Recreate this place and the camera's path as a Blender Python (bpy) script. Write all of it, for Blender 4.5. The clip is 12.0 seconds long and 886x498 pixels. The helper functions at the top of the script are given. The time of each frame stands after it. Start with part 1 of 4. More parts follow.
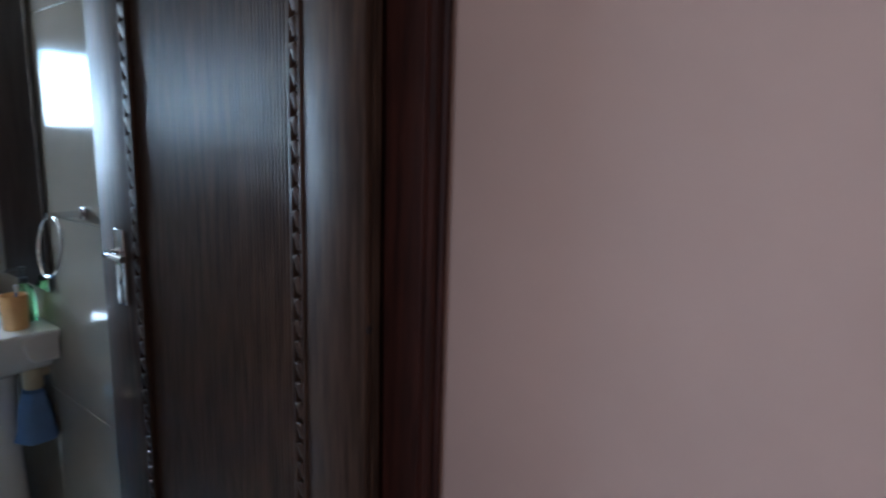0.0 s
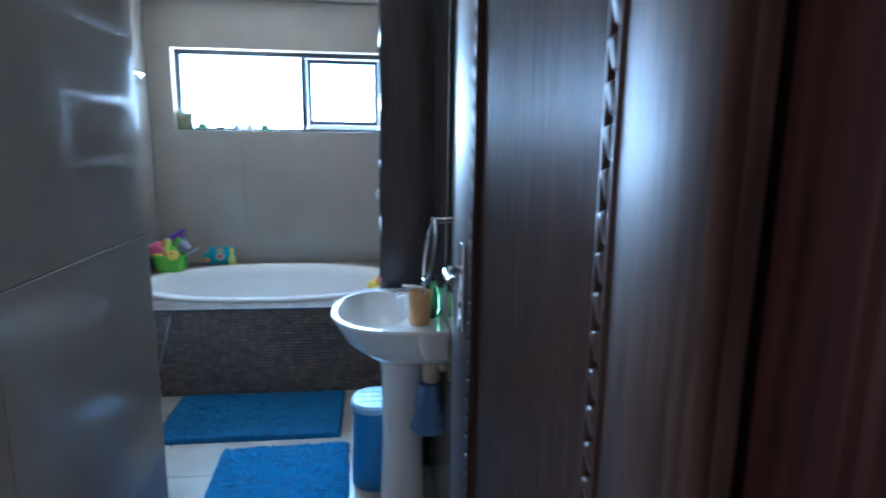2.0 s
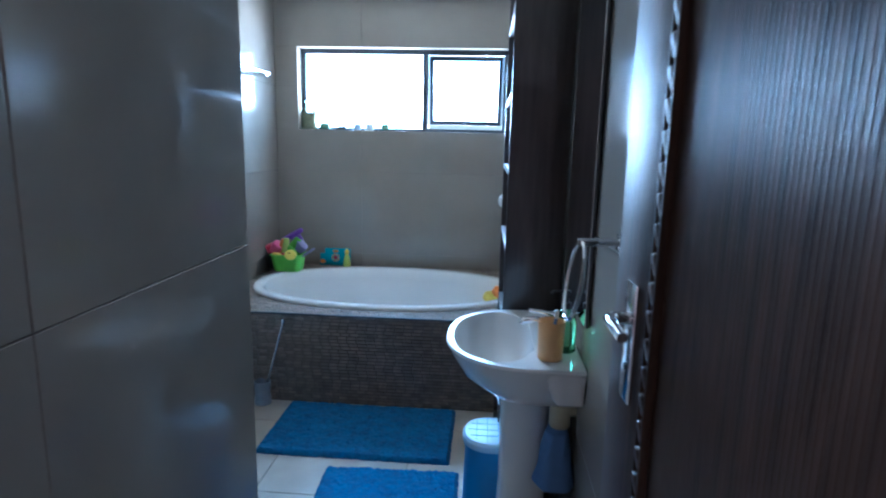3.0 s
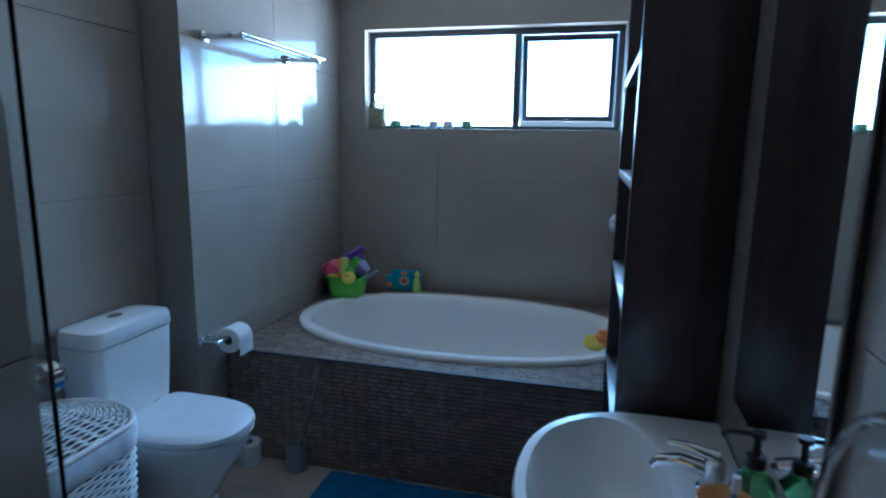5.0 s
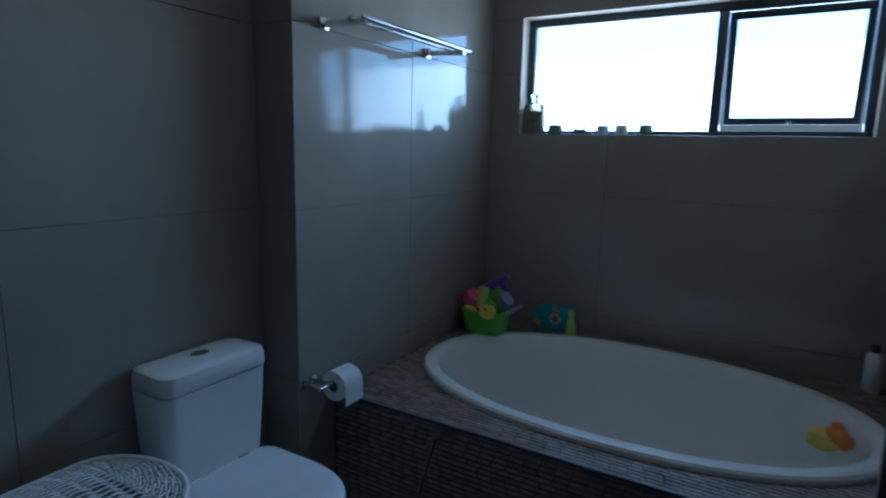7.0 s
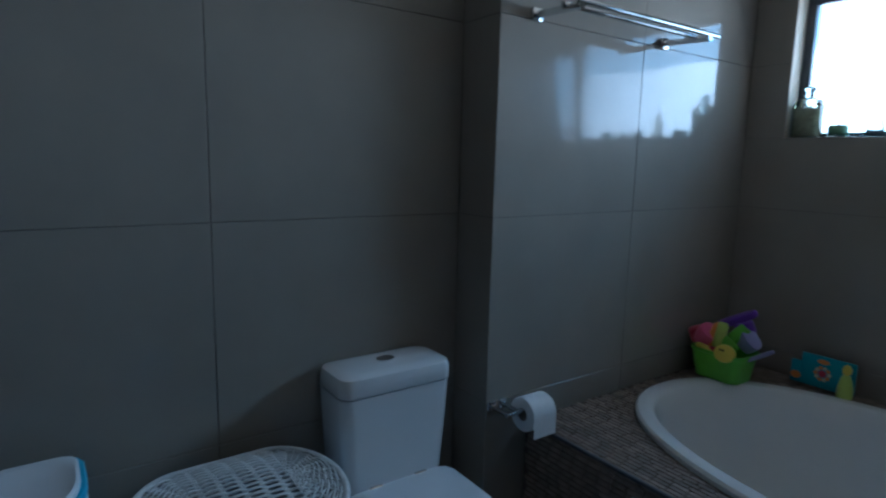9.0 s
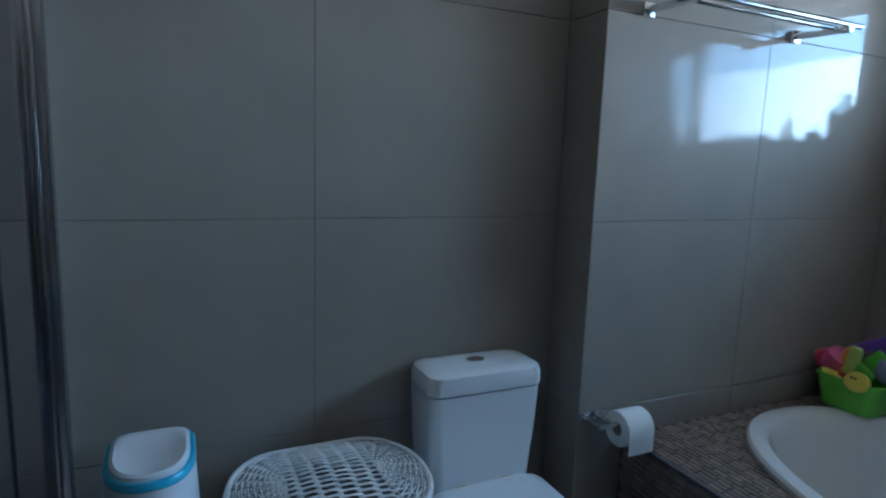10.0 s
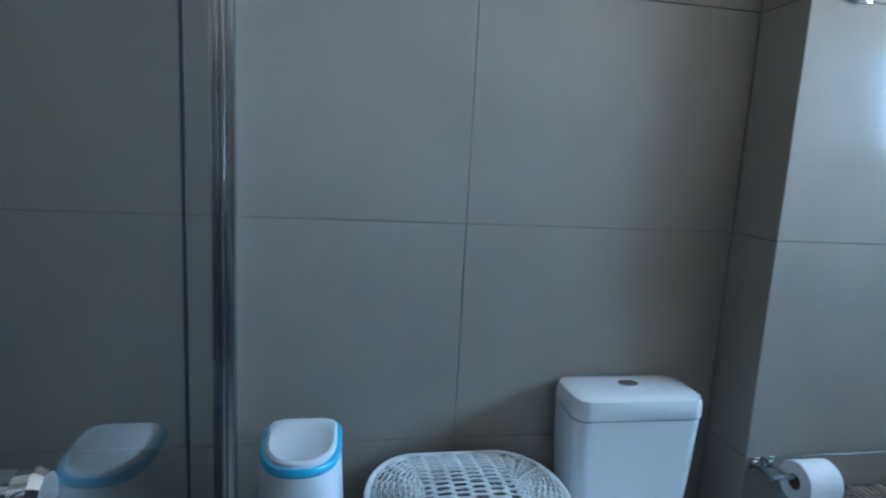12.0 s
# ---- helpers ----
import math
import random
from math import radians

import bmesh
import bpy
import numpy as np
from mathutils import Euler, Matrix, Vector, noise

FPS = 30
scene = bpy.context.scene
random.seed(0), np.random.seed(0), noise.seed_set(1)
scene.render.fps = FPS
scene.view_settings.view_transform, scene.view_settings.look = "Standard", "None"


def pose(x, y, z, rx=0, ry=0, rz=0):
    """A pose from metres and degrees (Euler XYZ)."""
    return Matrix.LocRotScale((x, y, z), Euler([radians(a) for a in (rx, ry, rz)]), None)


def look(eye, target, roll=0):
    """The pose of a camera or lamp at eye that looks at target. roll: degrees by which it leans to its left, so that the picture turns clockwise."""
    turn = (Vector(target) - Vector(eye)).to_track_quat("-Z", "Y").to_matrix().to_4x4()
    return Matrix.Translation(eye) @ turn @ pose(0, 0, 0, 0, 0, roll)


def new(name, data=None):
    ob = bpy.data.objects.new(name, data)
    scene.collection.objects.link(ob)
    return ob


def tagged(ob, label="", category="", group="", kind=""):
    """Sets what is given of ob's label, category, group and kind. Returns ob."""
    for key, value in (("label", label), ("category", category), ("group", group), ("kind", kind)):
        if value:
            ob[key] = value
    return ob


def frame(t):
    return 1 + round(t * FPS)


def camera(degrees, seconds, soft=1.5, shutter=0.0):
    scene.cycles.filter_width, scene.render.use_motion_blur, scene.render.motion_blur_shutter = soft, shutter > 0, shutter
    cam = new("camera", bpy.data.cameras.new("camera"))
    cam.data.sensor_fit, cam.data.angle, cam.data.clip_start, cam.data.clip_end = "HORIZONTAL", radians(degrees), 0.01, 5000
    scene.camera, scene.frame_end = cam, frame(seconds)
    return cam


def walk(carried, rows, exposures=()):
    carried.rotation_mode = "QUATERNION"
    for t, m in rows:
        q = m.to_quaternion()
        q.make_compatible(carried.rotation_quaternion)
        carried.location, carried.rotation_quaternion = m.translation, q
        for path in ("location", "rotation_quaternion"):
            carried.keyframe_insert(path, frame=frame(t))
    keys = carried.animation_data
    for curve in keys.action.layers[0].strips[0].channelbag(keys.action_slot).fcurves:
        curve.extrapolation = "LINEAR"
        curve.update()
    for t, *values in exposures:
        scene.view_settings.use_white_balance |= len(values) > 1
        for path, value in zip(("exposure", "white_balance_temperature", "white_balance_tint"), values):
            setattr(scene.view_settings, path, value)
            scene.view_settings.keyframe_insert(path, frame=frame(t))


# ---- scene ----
cam = camera(75.0, 12.0, soft=2.1, shutter=0.5)
PATH = [
    (0, (0.332, -0.769, 1.448), (1.893, 0.431, 1.096), 1.6),
    (0.5, (0.52, -0.654, 1.439), (1.815, 0.829, 1.093), 1.0),
    (1, (0.664, -0.564, 1.444), (1.634, 1.145, 1.075), 0.3),
    (1.5, (0.748, -0.513, 1.434), (1.291, 1.379, 1.074), 0.8),
    (2, (0.757, -0.474, 1.433), (0.995, 1.478, 1.07), 0.8),
    (2.5, (0.736, -0.351, 1.431), (0.745, 1.615, 1.066), 1.0),
    (3, (0.714, -0.181, 1.43), (0.569, 1.78, 1.065), 1.3),
    (3.5, (0.714, 0.018, 1.425), (0.47, 1.969, 1.058), 1.4),
    (5.5, (0.7, 0.778, 1.406), (0.089, 2.65, 1.056), 0.9),
    (6, (0.672, 0.918, 1.409), (-0.084, 2.737, 1.062), 1.0),
    (6.5, (0.603, 1.052, 1.421), (-0.26, 2.822, 1.071), 1.3),
    (8.5, (0.53, 1.402, 1.365), (-0.96, 2.703, 1.069), 1.2),
    (9, (0.521, 1.419, 1.37), (-1.089, 2.566, 1.067), 1.4),
    (9.5, (0.529, 1.443, 1.368), (-1.189, 2.42, 1.063), 1.6),
    (10, (0.531, 1.452, 1.364), (-1.263, 2.282, 1.061), 2.0),
    (10.5, (0.523, 1.46, 1.357), (-1.325, 2.166, 1.064), 2.1),
    (11, (0.514, 1.475, 1.374), (-1.377, 2.047, 1.063), 2.35),
    (11.5, (0.489, 1.459, 1.368), (-1.429, 1.937, 1.06), 2.75),
    (12, (0.473, 1.452, 1.368), (-1.47, 1.809, 1.056), 3.0),
]
# the clip's camera closes down as the window fills the view, then opens again; its balance is cool throughout
EXPOSURES = [(0.0, 0.05, 5000), (0.5, 0.35, 4850), (1.0, 0.6, 4600), (2.0, 0.5, 4400), (3.5, 0.05, 4250), (5.5, -1.2, 4200), (6.5, -1.9, 4300), (8.5, -2.25, 4500), (9.5, -1.6, 4600), (10.5, -1.05, 4600), (12.0, -0.25, 4650)]
walk(cam, [(t, look(eye, target, roll)) for t, eye, target, roll in PATH], [(t, stops, kelvin, 9) for t, stops, kelvin in EXPOSURES])

# ---- world, window light, added hall light, exposure ----
world = bpy.data.worlds.new("sky")
scene.world = world
world.use_nodes = True
wn = world.node_tree
sky = wn.nodes.new("ShaderNodeTexSky")
sky.sky_type = "NISHITA"
sky.sun_disc = False
sky.sun_elevation = radians(50)
sky.sun_rotation = radians(200)
wn.links.new(sky.outputs[0], wn.nodes["Background"].inputs[0])
wn.nodes["Background"].inputs[1].default_value = 0.12


def area_lamp(name, place, target, sx, sy, power, colour, spread=math.pi):
    lamp = bpy.data.lights.new(name, "AREA")
    lamp.shape, lamp.size, lamp.size_y = "RECTANGLE", sx, sy
    lamp.energy, lamp.color = power, colour
    lamp.spread = spread
    ob = new(name, lamp)
    ob.matrix_world = look(place, target)
    return ob


# cool sky light falling in from above, warm light thrown up by the sunlit ground outside
area_lamp("bathroom_sky_light", (-0.20, 4.50, 2.15), (-0.20, 3.50, 1.97), 2.1, 1.3, 116.0, (0.56, 0.83, 1.0), radians(103))
area_lamp("sunlit_ground_light", (-0.20, 4.56, 1.35), (-0.20, 3.56, 1.68), 2.1, 1.35, 180.0, (1.0, 0.90, 0.74), radians(103))
# added lamp in an unseen, invented opening, to brighten the hall
area_lamp("hall_fill_light", (-1.37, -1.25, 1.5), (0.0, -1.25, 1.5), 1.3, 1.1, 17.0, (1.0, 0.91, 0.86))

# ---- materials ----


def material(name, colour, rough=0.5, metal=0.0, vary=0.0, scale=8.0, bump=0.0, bump_scale=60.0, island=0.0, objvar=0.0,
             coat=0.0, stretch=(1, 1, 1), second=None, spec=0.5, rough_vary=0.0):
    """A surface with stains at one scale and grain at another."""
    m = bpy.data.materials.new(name)
    m.use_nodes = True
    t = m.node_tree
    b = t.nodes["Principled BSDF"]
    b.inputs["Roughness"].default_value = rough
    b.inputs["Metallic"].default_value = metal
    b.inputs["Coat Weight"].default_value = coat
    b.inputs["Coat Roughness"].default_value = 0.08
    b.inputs["Specular IOR Level"].default_value = spec
    b.inputs["Base Color"].default_value = (*colour, 1)
    geo = t.nodes.new("ShaderNodeTexCoord")
    mp = t.nodes.new("ShaderNodeMapping")
    mp.inputs["Scale"].default_value = stretch
    t.links.new(geo.outputs["Object"], mp.inputs[0])
    if vary or second:
        n1 = t.nodes.new("ShaderNodeTexNoise")
        n1.inputs["Scale"].default_value = scale
        n1.inputs["Detail"].default_value = 6
        t.links.new(mp.outputs[0], n1.inputs["Vector"])
        mix = t.nodes.new("ShaderNodeMix")
        mix.data_type = "RGBA"
        lo = tuple(max(0.0, c * (1 - vary)) for c in colour)
        hi = second or tuple(min(1.0, c * (1 + vary)) for c in colour)
        mix.inputs["A"].default_value = (*lo, 1)
        mix.inputs["B"].default_value = (*hi, 1)
        ramp = t.nodes.new("ShaderNodeMapRange")
        ramp.inputs["From Min"].default_value = 0.3
        ramp.inputs["From Max"].default_value = 0.7
        t.links.new(n1.outputs[0], ramp.inputs[0])
        t.links.new(ramp.outputs[0], mix.inputs["Factor"])
        out = mix.outputs["Result"]
        if island or objvar:
            src = t.nodes.new("ShaderNodeNewGeometry" if island else "ShaderNodeObjectInfo")
            hsv = t.nodes.new("ShaderNodeHueSaturation")
            mr = t.nodes.new("ShaderNodeMapRange")
            amt = island or objvar
            mr.inputs["To Min"].default_value = 1 - amt
            mr.inputs["To Max"].default_value = 1 + amt
            t.links.new(src.outputs["Random Per Island" if island else "Random"], mr.inputs[0])
            t.links.new(mr.outputs[0], hsv.inputs["Value"])
            t.links.new(out, hsv.inputs["Color"])
            out = hsv.outputs[0]
        t.links.new(out, b.inputs["Base Color"])
        if rough_vary:
            rr = t.nodes.new("ShaderNodeMapRange")
            rr.inputs["To Min"].default_value = max(0.02, rough - rough_vary)
            rr.inputs["To Max"].default_value = rough + rough_vary
            t.links.new(n1.outputs[0], rr.inputs[0])
            t.links.new(rr.outputs[0], b.inputs["Roughness"])
    if bump:
        n2 = t.nodes.new("ShaderNodeTexNoise")
        n2.inputs["Scale"].default_value = bump_scale
        n2.inputs["Detail"].default_value = 4
        t.links.new(mp.outputs[0], n2.inputs["Vector"])
        bp = t.nodes.new("ShaderNodeBump")
        bp.inputs["Strength"].default_value = bump
        bp.inputs["Distance"].default_value = 0.004
        t.links.new(n2.outputs[0], bp.inputs["Height"])
        t.links.new(bp.outputs[0], b.inputs["Normal"])
    return m


def glass(name, colour=(1, 1, 1), rough=0.0, ior=1.45):
    m = bpy.data.materials.new(name)
    m.use_nodes = True
    b = m.node_tree.nodes["Principled BSDF"]
    b.inputs["Base Color"].default_value = (*colour, 1)
    b.inputs["Roughness"].default_value = rough
    b.inputs["Transmission Weight"].default_value = 1.0
    b.inputs["IOR"].default_value = ior
    return m


TILE = material("glazed_wall_tile", (0.29, 0.262, 0.222), 0.09, vary=0.06, scale=3.5, bump=0.02, bump_scale=9, rough_vary=0.03)
GROUT = material("grey_grout", (0.215, 0.197, 0.17), 0.9, vary=0.2, scale=30, bump=0.3)
FLOOR = material("floor_tile", (0.42, 0.37, 0.31), 0.2, vary=0.1, scale=5, bump=0.05, bump_scale=20, objvar=0.05, rough_vary=0.05)
PINK = material("salmon_plaster", (0.48, 0.345, 0.285), 0.75, vary=0.05, scale=3, bump=0.12, bump_scale=120)
WHITE_PAINT = material("white_ceiling_paint", (0.74, 0.66, 0.55), 0.8, vary=0.04, scale=2, bump=0.1, bump_scale=80)
DARKWOOD = material("dark_varnished_wood", (0.050, 0.029, 0.019), 0.45, vary=0.45, scale=9, bump=0.12, bump_scale=40, stretch=(9, 9, 0.7), coat=0.0, spec=0.2, rough_vary=0.06)
FLUTED = material("dark_reeded_wood", (0.058, 0.034, 0.022), 0.34, vary=0.45, scale=9, stretch=(9, 9, 0.7), spec=0.26, rough_vary=0.02)
REDWOOD = material("red_brown_frame_wood", (0.030, 0.0075, 0.004), 0.6, vary=0.5, scale=8, bump=0.12, bump_scale=40, stretch=(9, 9, 0.7), coat=0.0, spec=0.25)
SHELFWOOD = material("dark_stained_shelf_board", (0.030, 0.021, 0.019), 0.33, vary=0.4, scale=7, bump=0.1, bump_scale=50, stretch=(7, 7, 0.6), coat=0.2)
CERAMIC = material("white_ceramic", (0.78, 0.78, 0.77), 0.09, vary=0.02, scale=4, coat=0.4)
ACRYLIC = material("white_bath_acrylic", (0.76, 0.76, 0.75), 0.16, vary=0.03, scale=3, coat=0.2)
PLASTIC_W = material("white_plastic", (0.74, 0.76, 0.78), 0.32, vary=0.04, scale=9, bump=0.03)
PLASTIC_B = material("light_blue_plastic", (0.10, 0.42, 0.62), 0.3, vary=0.06, scale=9)
STOOL_B = material("pale_blue_stool_plastic", (0.07, 0.26, 0.58), 0.35, vary=0.08, scale=9)
STOOL_T = material("blue_white_stool_top", (0.42, 0.58, 0.74), 0.3, vary=0.06, scale=9)
CHROME = material("chrome", (0.72, 0.73, 0.75), 0.1, metal=1.0, vary=0.05, scale=20)
ALU = material("brushed_aluminium", (0.42, 0.42, 0.43), 0.2, metal=1.0, vary=0.08, scale=20, stretch=(20, 20, 0.5))
WINFRAME = material("dark_bronze_window_frame", (0.05, 0.055, 0.065), 0.4, vary=0.15, scale=20)
RUBBER = material("black_rubber_seal", (0.012, 0.012, 0.013), 0.6, vary=0.2, scale=30)
WICKER = material("white_painted_wicker", (0.72, 0.72, 0.70), 0.5, vary=0.08, scale=40, bump=0.25, bump_scale=200, island=0.08)
CLOTH = material("white_cotton_liner", (0.70, 0.72, 0.74), 0.9, vary=0.06, scale=30, bump=0.3, bump_scale=400)
# dark grey that stands for the shade between the hamper's strands
WICKER_SHADE = material("wicker_gap_shade", (0.17, 0.17, 0.17), 0.8, vary=0.1, scale=40, bump=0.2)
PAPER = material("toilet_paper", (0.80, 0.80, 0.79), 0.95, vary=0.03, scale=60, bump=0.3, bump_scale=300)
CARD = material("grey_card_tube", (0.30, 0.25, 0.20), 0.9, vary=0.1, scale=40)
MAT_BLUE = material("blue_shaggy_pile", (0.020, 0.115, 0.27), 0.95, vary=0.25, scale=26, bump=0.6, bump_scale=330)
MOSAIC = material("brown_stone_mosaic", (0.20, 0.155, 0.120), 0.42, vary=0.3, scale=25, bump=0.3, bump_scale=150, island=0.26)
MOSAIC_P = material("brown_stone_mosaic_piece", (0.20, 0.155, 0.120), 0.42, vary=0.3, scale=25, bump=0.3, bump_scale=150, objvar=0.26)
MOSAIC_GROUT = material("dark_mosaic_grout", (0.085, 0.072, 0.062), 0.9, vary=0.2, scale=40, bump=0.3)
MIRROR = material("silvered_mirror", (0.86, 0.88, 0.88), 0.01, metal=1.0)
GLASS = glass("clear_shower_glass", (0.93, 0.97, 0.96))
PANE = glass("window_glass", (0.98, 1, 1))
JAR = glass("clear_jar_glass", (0.82, 0.95, 0.92))
GREENBOT = glass("green_bottle_plastic", (0.34, 0.74, 0.36), 0.08)
SHELL = material("beige_shells", (0.42, 0.36, 0.22), 0.7, vary=0.3, scale=40, bump=0.4, island=0.3)


def plain(name, c, rough=0.4):
    return material(name, c, rough, vary=0.07, scale=18, bump=0.04)


GREEN = plain("lime_green_plastic", (0.16, 0.46, 0.03))
PURPLE = plain("purple_plastic", (0.14, 0.04, 0.36))
RED = plain("crimson_plastic", (0.48, 0.03, 0.07))
PINKT = plain("pink_plastic", (0.60, 0.09, 0.22))
ORANGE = plain("orange_plastic", (0.72, 0.24, 0.04))
YELLOW = plain("yellow_plastic", (0.70, 0.56, 0.07))
LIME = plain("pale_lime_plastic", (0.42, 0.52, 0.10))
TEAL = plain("teal_foam", (0.03, 0.30, 0.38), 0.6)
LILAC = plain("lilac_plastic", (0.32, 0.30, 0.52))
BLACK = plain("black_plastic", (0.018, 0.018, 0.020))
BEAKER = plain("apricot_beaker", (0.74, 0.43, 0.17), 0.35)
CREAM = plain("cream_plastic", (0.62, 0.55, 0.36))
NAVY = plain("blue_cloth", (0.14, 0.24, 0.46), 0.9)
CANDLE_G = plain("green_candle_wax", (0.20, 0.36, 0.22), 0.5)
FROST = plain("frosted_grey_plastic", (0.22, 0.23, 0.25), 0.3)
CANDLE_B = plain("pale_blue_candle_wax", (0.50, 0.60, 0.74), 0.5)

# ---- mesh helpers ----


def box(bm, x0, x1, y0, y1, z0, z1, bevel=0.0, seg=2):
    r = bmesh.ops.create_cube(bm, size=1.0)
    vs = r["verts"]
    for v in vs:
        v.co = Vector(((x0 + x1) / 2 + v.co.x * (x1 - x0), (y0 + y1) / 2 + v.co.y * (y1 - y0), (z0 + z1) / 2 + v.co.z * (z1 - z0)))
    if bevel:
        es = list({e for v in vs for e in v.link_edges})
        bmesh.ops.bevel(bm, geom=es, offset=bevel, segments=seg, affect="EDGES", profile=0.5)
    return bm


def loft(bm, sections, cap0=True, cap1=True, closed=True):
    rows = [[bm.verts.new(p) for p in s] for s in sections]
    n = len(rows[0])
    for a, b in zip(rows, rows[1:]):
        for i in range(n if closed else n - 1):
            j = (i + 1) % n
            bm.faces.new((a[i], a[j], b[j], b[i]))
    if cap0:
        bm.faces.new(list(reversed(rows[0])))
    if cap1:
        bm.faces.new(rows[-1])
    return bm


def circle(c, r, z, n=24, rx=None):
    return [(c[0] + (rx or r) * math.cos(2 * math.pi * i / n), c[1] + r * math.sin(2 * math.pi * i / n), z) for i in range(n)]


def lathe(bm, c, profile, n=24):
    return loft(bm, [circle(c, max(r, 1e-4), z, n) for r, z in profile])


def oval(c, a, b, z, n=64, e=2.0):
    out = []
    for i in range(n):
        t = 2 * math.pi * i / n
        ct, st = math.cos(t), math.sin(t)
        out.append((c[0] + a * math.copysign(abs(ct) ** (2 / e), ct), c[1] + b * math.copysign(abs(st) ** (2 / e), st), z))
    return out


def rrect(cx, cy, hx, hy, r, z, n=6):
    out = []
    for sx, sy, a0 in ((1, 1, 0), (-1, 1, 90), (-1, -1, 180), (1, -1, 270)):
        for i in range(n + 1):
            a = radians(a0 + 90 * i / n)
            out.append((cx + sx * (hx - r) + r * math.cos(a), cy + sy * (hy - r) + r * math.sin(a), z))
    return out


def tube(bm, pts, r, n=8, cap=True, closed=False):
    pts = [Vector(p) for p in pts]
    rows = []
    m = len(pts)
    side = None
    for i, p in enumerate(pts):
        if closed:
            d = (pts[(i + 1) % m] - pts[i - 1]).normalized()
        else:
            d = (pts[min(i + 1, m - 1)] - pts[max(i - 1, 0)]).normalized()
        ref = side if side is not None else (Vector((0, 0, 1)) if abs(d.z) < 0.9 else Vector((1, 0, 0)))
        s = d.cross(ref).cross(d).normalized()
        side = s
        u = d.cross(s)
        rr = r[i] if isinstance(r, (list, tuple)) else r
        rows.append([bm.verts.new(p + rr * (math.cos(2 * math.pi * k / n) * s + math.sin(2 * math.pi * k / n) * u)) for k in range(n)])
    for i in range(m if closed else m - 1):
        a, b = rows[i], rows[(i + 1) % m]
        for k in range(n):
            bm.faces.new((a[k], a[(k + 1) % n], b[(k + 1) % n], b[k]))
    if cap and not closed:
        bm.faces.new(list(reversed(rows[0])))
        bm.faces.new(rows[-1])
    return bm


def mesh_of(name, bm, mat, smooth=True):
    bmesh.ops.recalc_face_normals(bm, faces=bm.faces)
    me = bpy.data.meshes.new(name)
    bm.to_mesh(me)
    bm.free()
    me.materials.append(mat)
    if smooth:
        me.polygons.foreach_set("use_smooth", [True] * len(me.polygons))
        me.set_sharp_from_angle(angle=radians(38))
    return me


def thing(name, label, category, at=(0, 0, 0), group="", kind=""):
    ob = new(name)
    ob.location = at
    ob.empty_display_size = 0.05
    return tagged(ob, label, category, group, kind)


def part(name, bm, mat, parent, label="", smooth=True):
    ob = new(name, mesh_of(name, bm, mat, smooth))
    ob.parent = parent
    if parent.type == "EMPTY":
        ob.matrix_parent_inverse = Matrix.Translation(-parent.location)
    return tagged(ob, label)


def solo(name, bm, mat, label, category, group="", kind="", smooth=True):
    return tagged(new(name, mesh_of(name, bm, mat, smooth)), label, category, group, kind)


def B():
    return bmesh.new()


# ---- large structure ----
XL, XC, XR, YW, YC = -1.0, -0.827, 1.0, 4.0, 2.564
CEIL = 2.42
WX0, WX1, WZ0, WZ1 = -0.664, 0.836, 1.498, 2.07
ROWS = (0.0, 0.6, 1.2, 1.8, 2.41)
T = 0.006


def structure(name, boxes, mat, label, category="wall"):
    bm = B()
    for b in boxes:
        box(bm, *b)
    return solo(name, bm, mat, label, category, kind="structure", smooth=False)


wall_left = structure("wall_left", [(-1.16, XL - T, -0.07, YC, 0, CEIL)], GROUT, "bathroom wall clad in large beige-grey glazed tiles")
wall_column = structure("wall_column", [(-1.16, XC - T, YC + T, YW + 0.2, 0, CEIL)], GROUT, "boxed-out tiled wall at the end of the bath")
wall_window = structure("wall_window", [
    (XC - T, WX0 - T, YW + T, YW + 0.2, 0, CEIL), (WX1 + T, 1.2, YW + T, YW + 0.2, 0, CEIL),
    (WX0 - T, WX1 + T, YW + T, YW + 0.2, 0, WZ0 - T), (WX0 - T, WX1 + T, YW + T, YW + 0.2, WZ1 + T, CEIL)],
    GROUT, "tiled wall above the bath with a wide strip window")
wall_right = structure("wall_right", [(XR + T, 1.2, 0.80, YW + T, 0, CEIL), (1.09, 1.2, -0.07, 0.80, 0, CEIL)], GROUT, "tiled wall behind basin, mirror and shelf")
wall_partition = structure("wall_partition", [(0.105, 0.19, -0.07, 1.024, 0, CEIL)], GROUT, "tiled partition wall between doorway and shower")
wall_hall = structure("wall_hall", [
    (1.058, 1.25, -0.185, -0.07, 0, CEIL), (-1.3, 0.135, -0.185, -0.07, 0, CEIL), (0.135, 1.058, -0.185, -0.07, 2.14, CEIL)],
    PINK, "matt salmon-pink plastered hall wall beside the door")
hall_back = structure("wall_hall_back", [
    (-1.3, 1.10, -2.35, -2.2, 0, CEIL)],
    PINK, "plain salmon-pink hall wall")
structure("wall_hall_side", [(1.10, 1.25, -2.35, -0.185, 0, CEIL)], PINK, "matt salmon-pink plastered hall side wall beside the door")
# unseen end wall; its opening is added to let the hall lamp through
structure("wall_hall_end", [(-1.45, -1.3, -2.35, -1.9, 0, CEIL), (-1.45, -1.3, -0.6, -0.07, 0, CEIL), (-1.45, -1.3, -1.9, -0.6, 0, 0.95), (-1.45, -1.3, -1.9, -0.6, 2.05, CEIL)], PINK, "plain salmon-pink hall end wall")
structure("ceiling", [(-1.45, 1.25, -2.35, 4.2, CEIL, CEIL + 0.1)], WHITE_PAINT, "plain white painted ceiling", "ceiling")
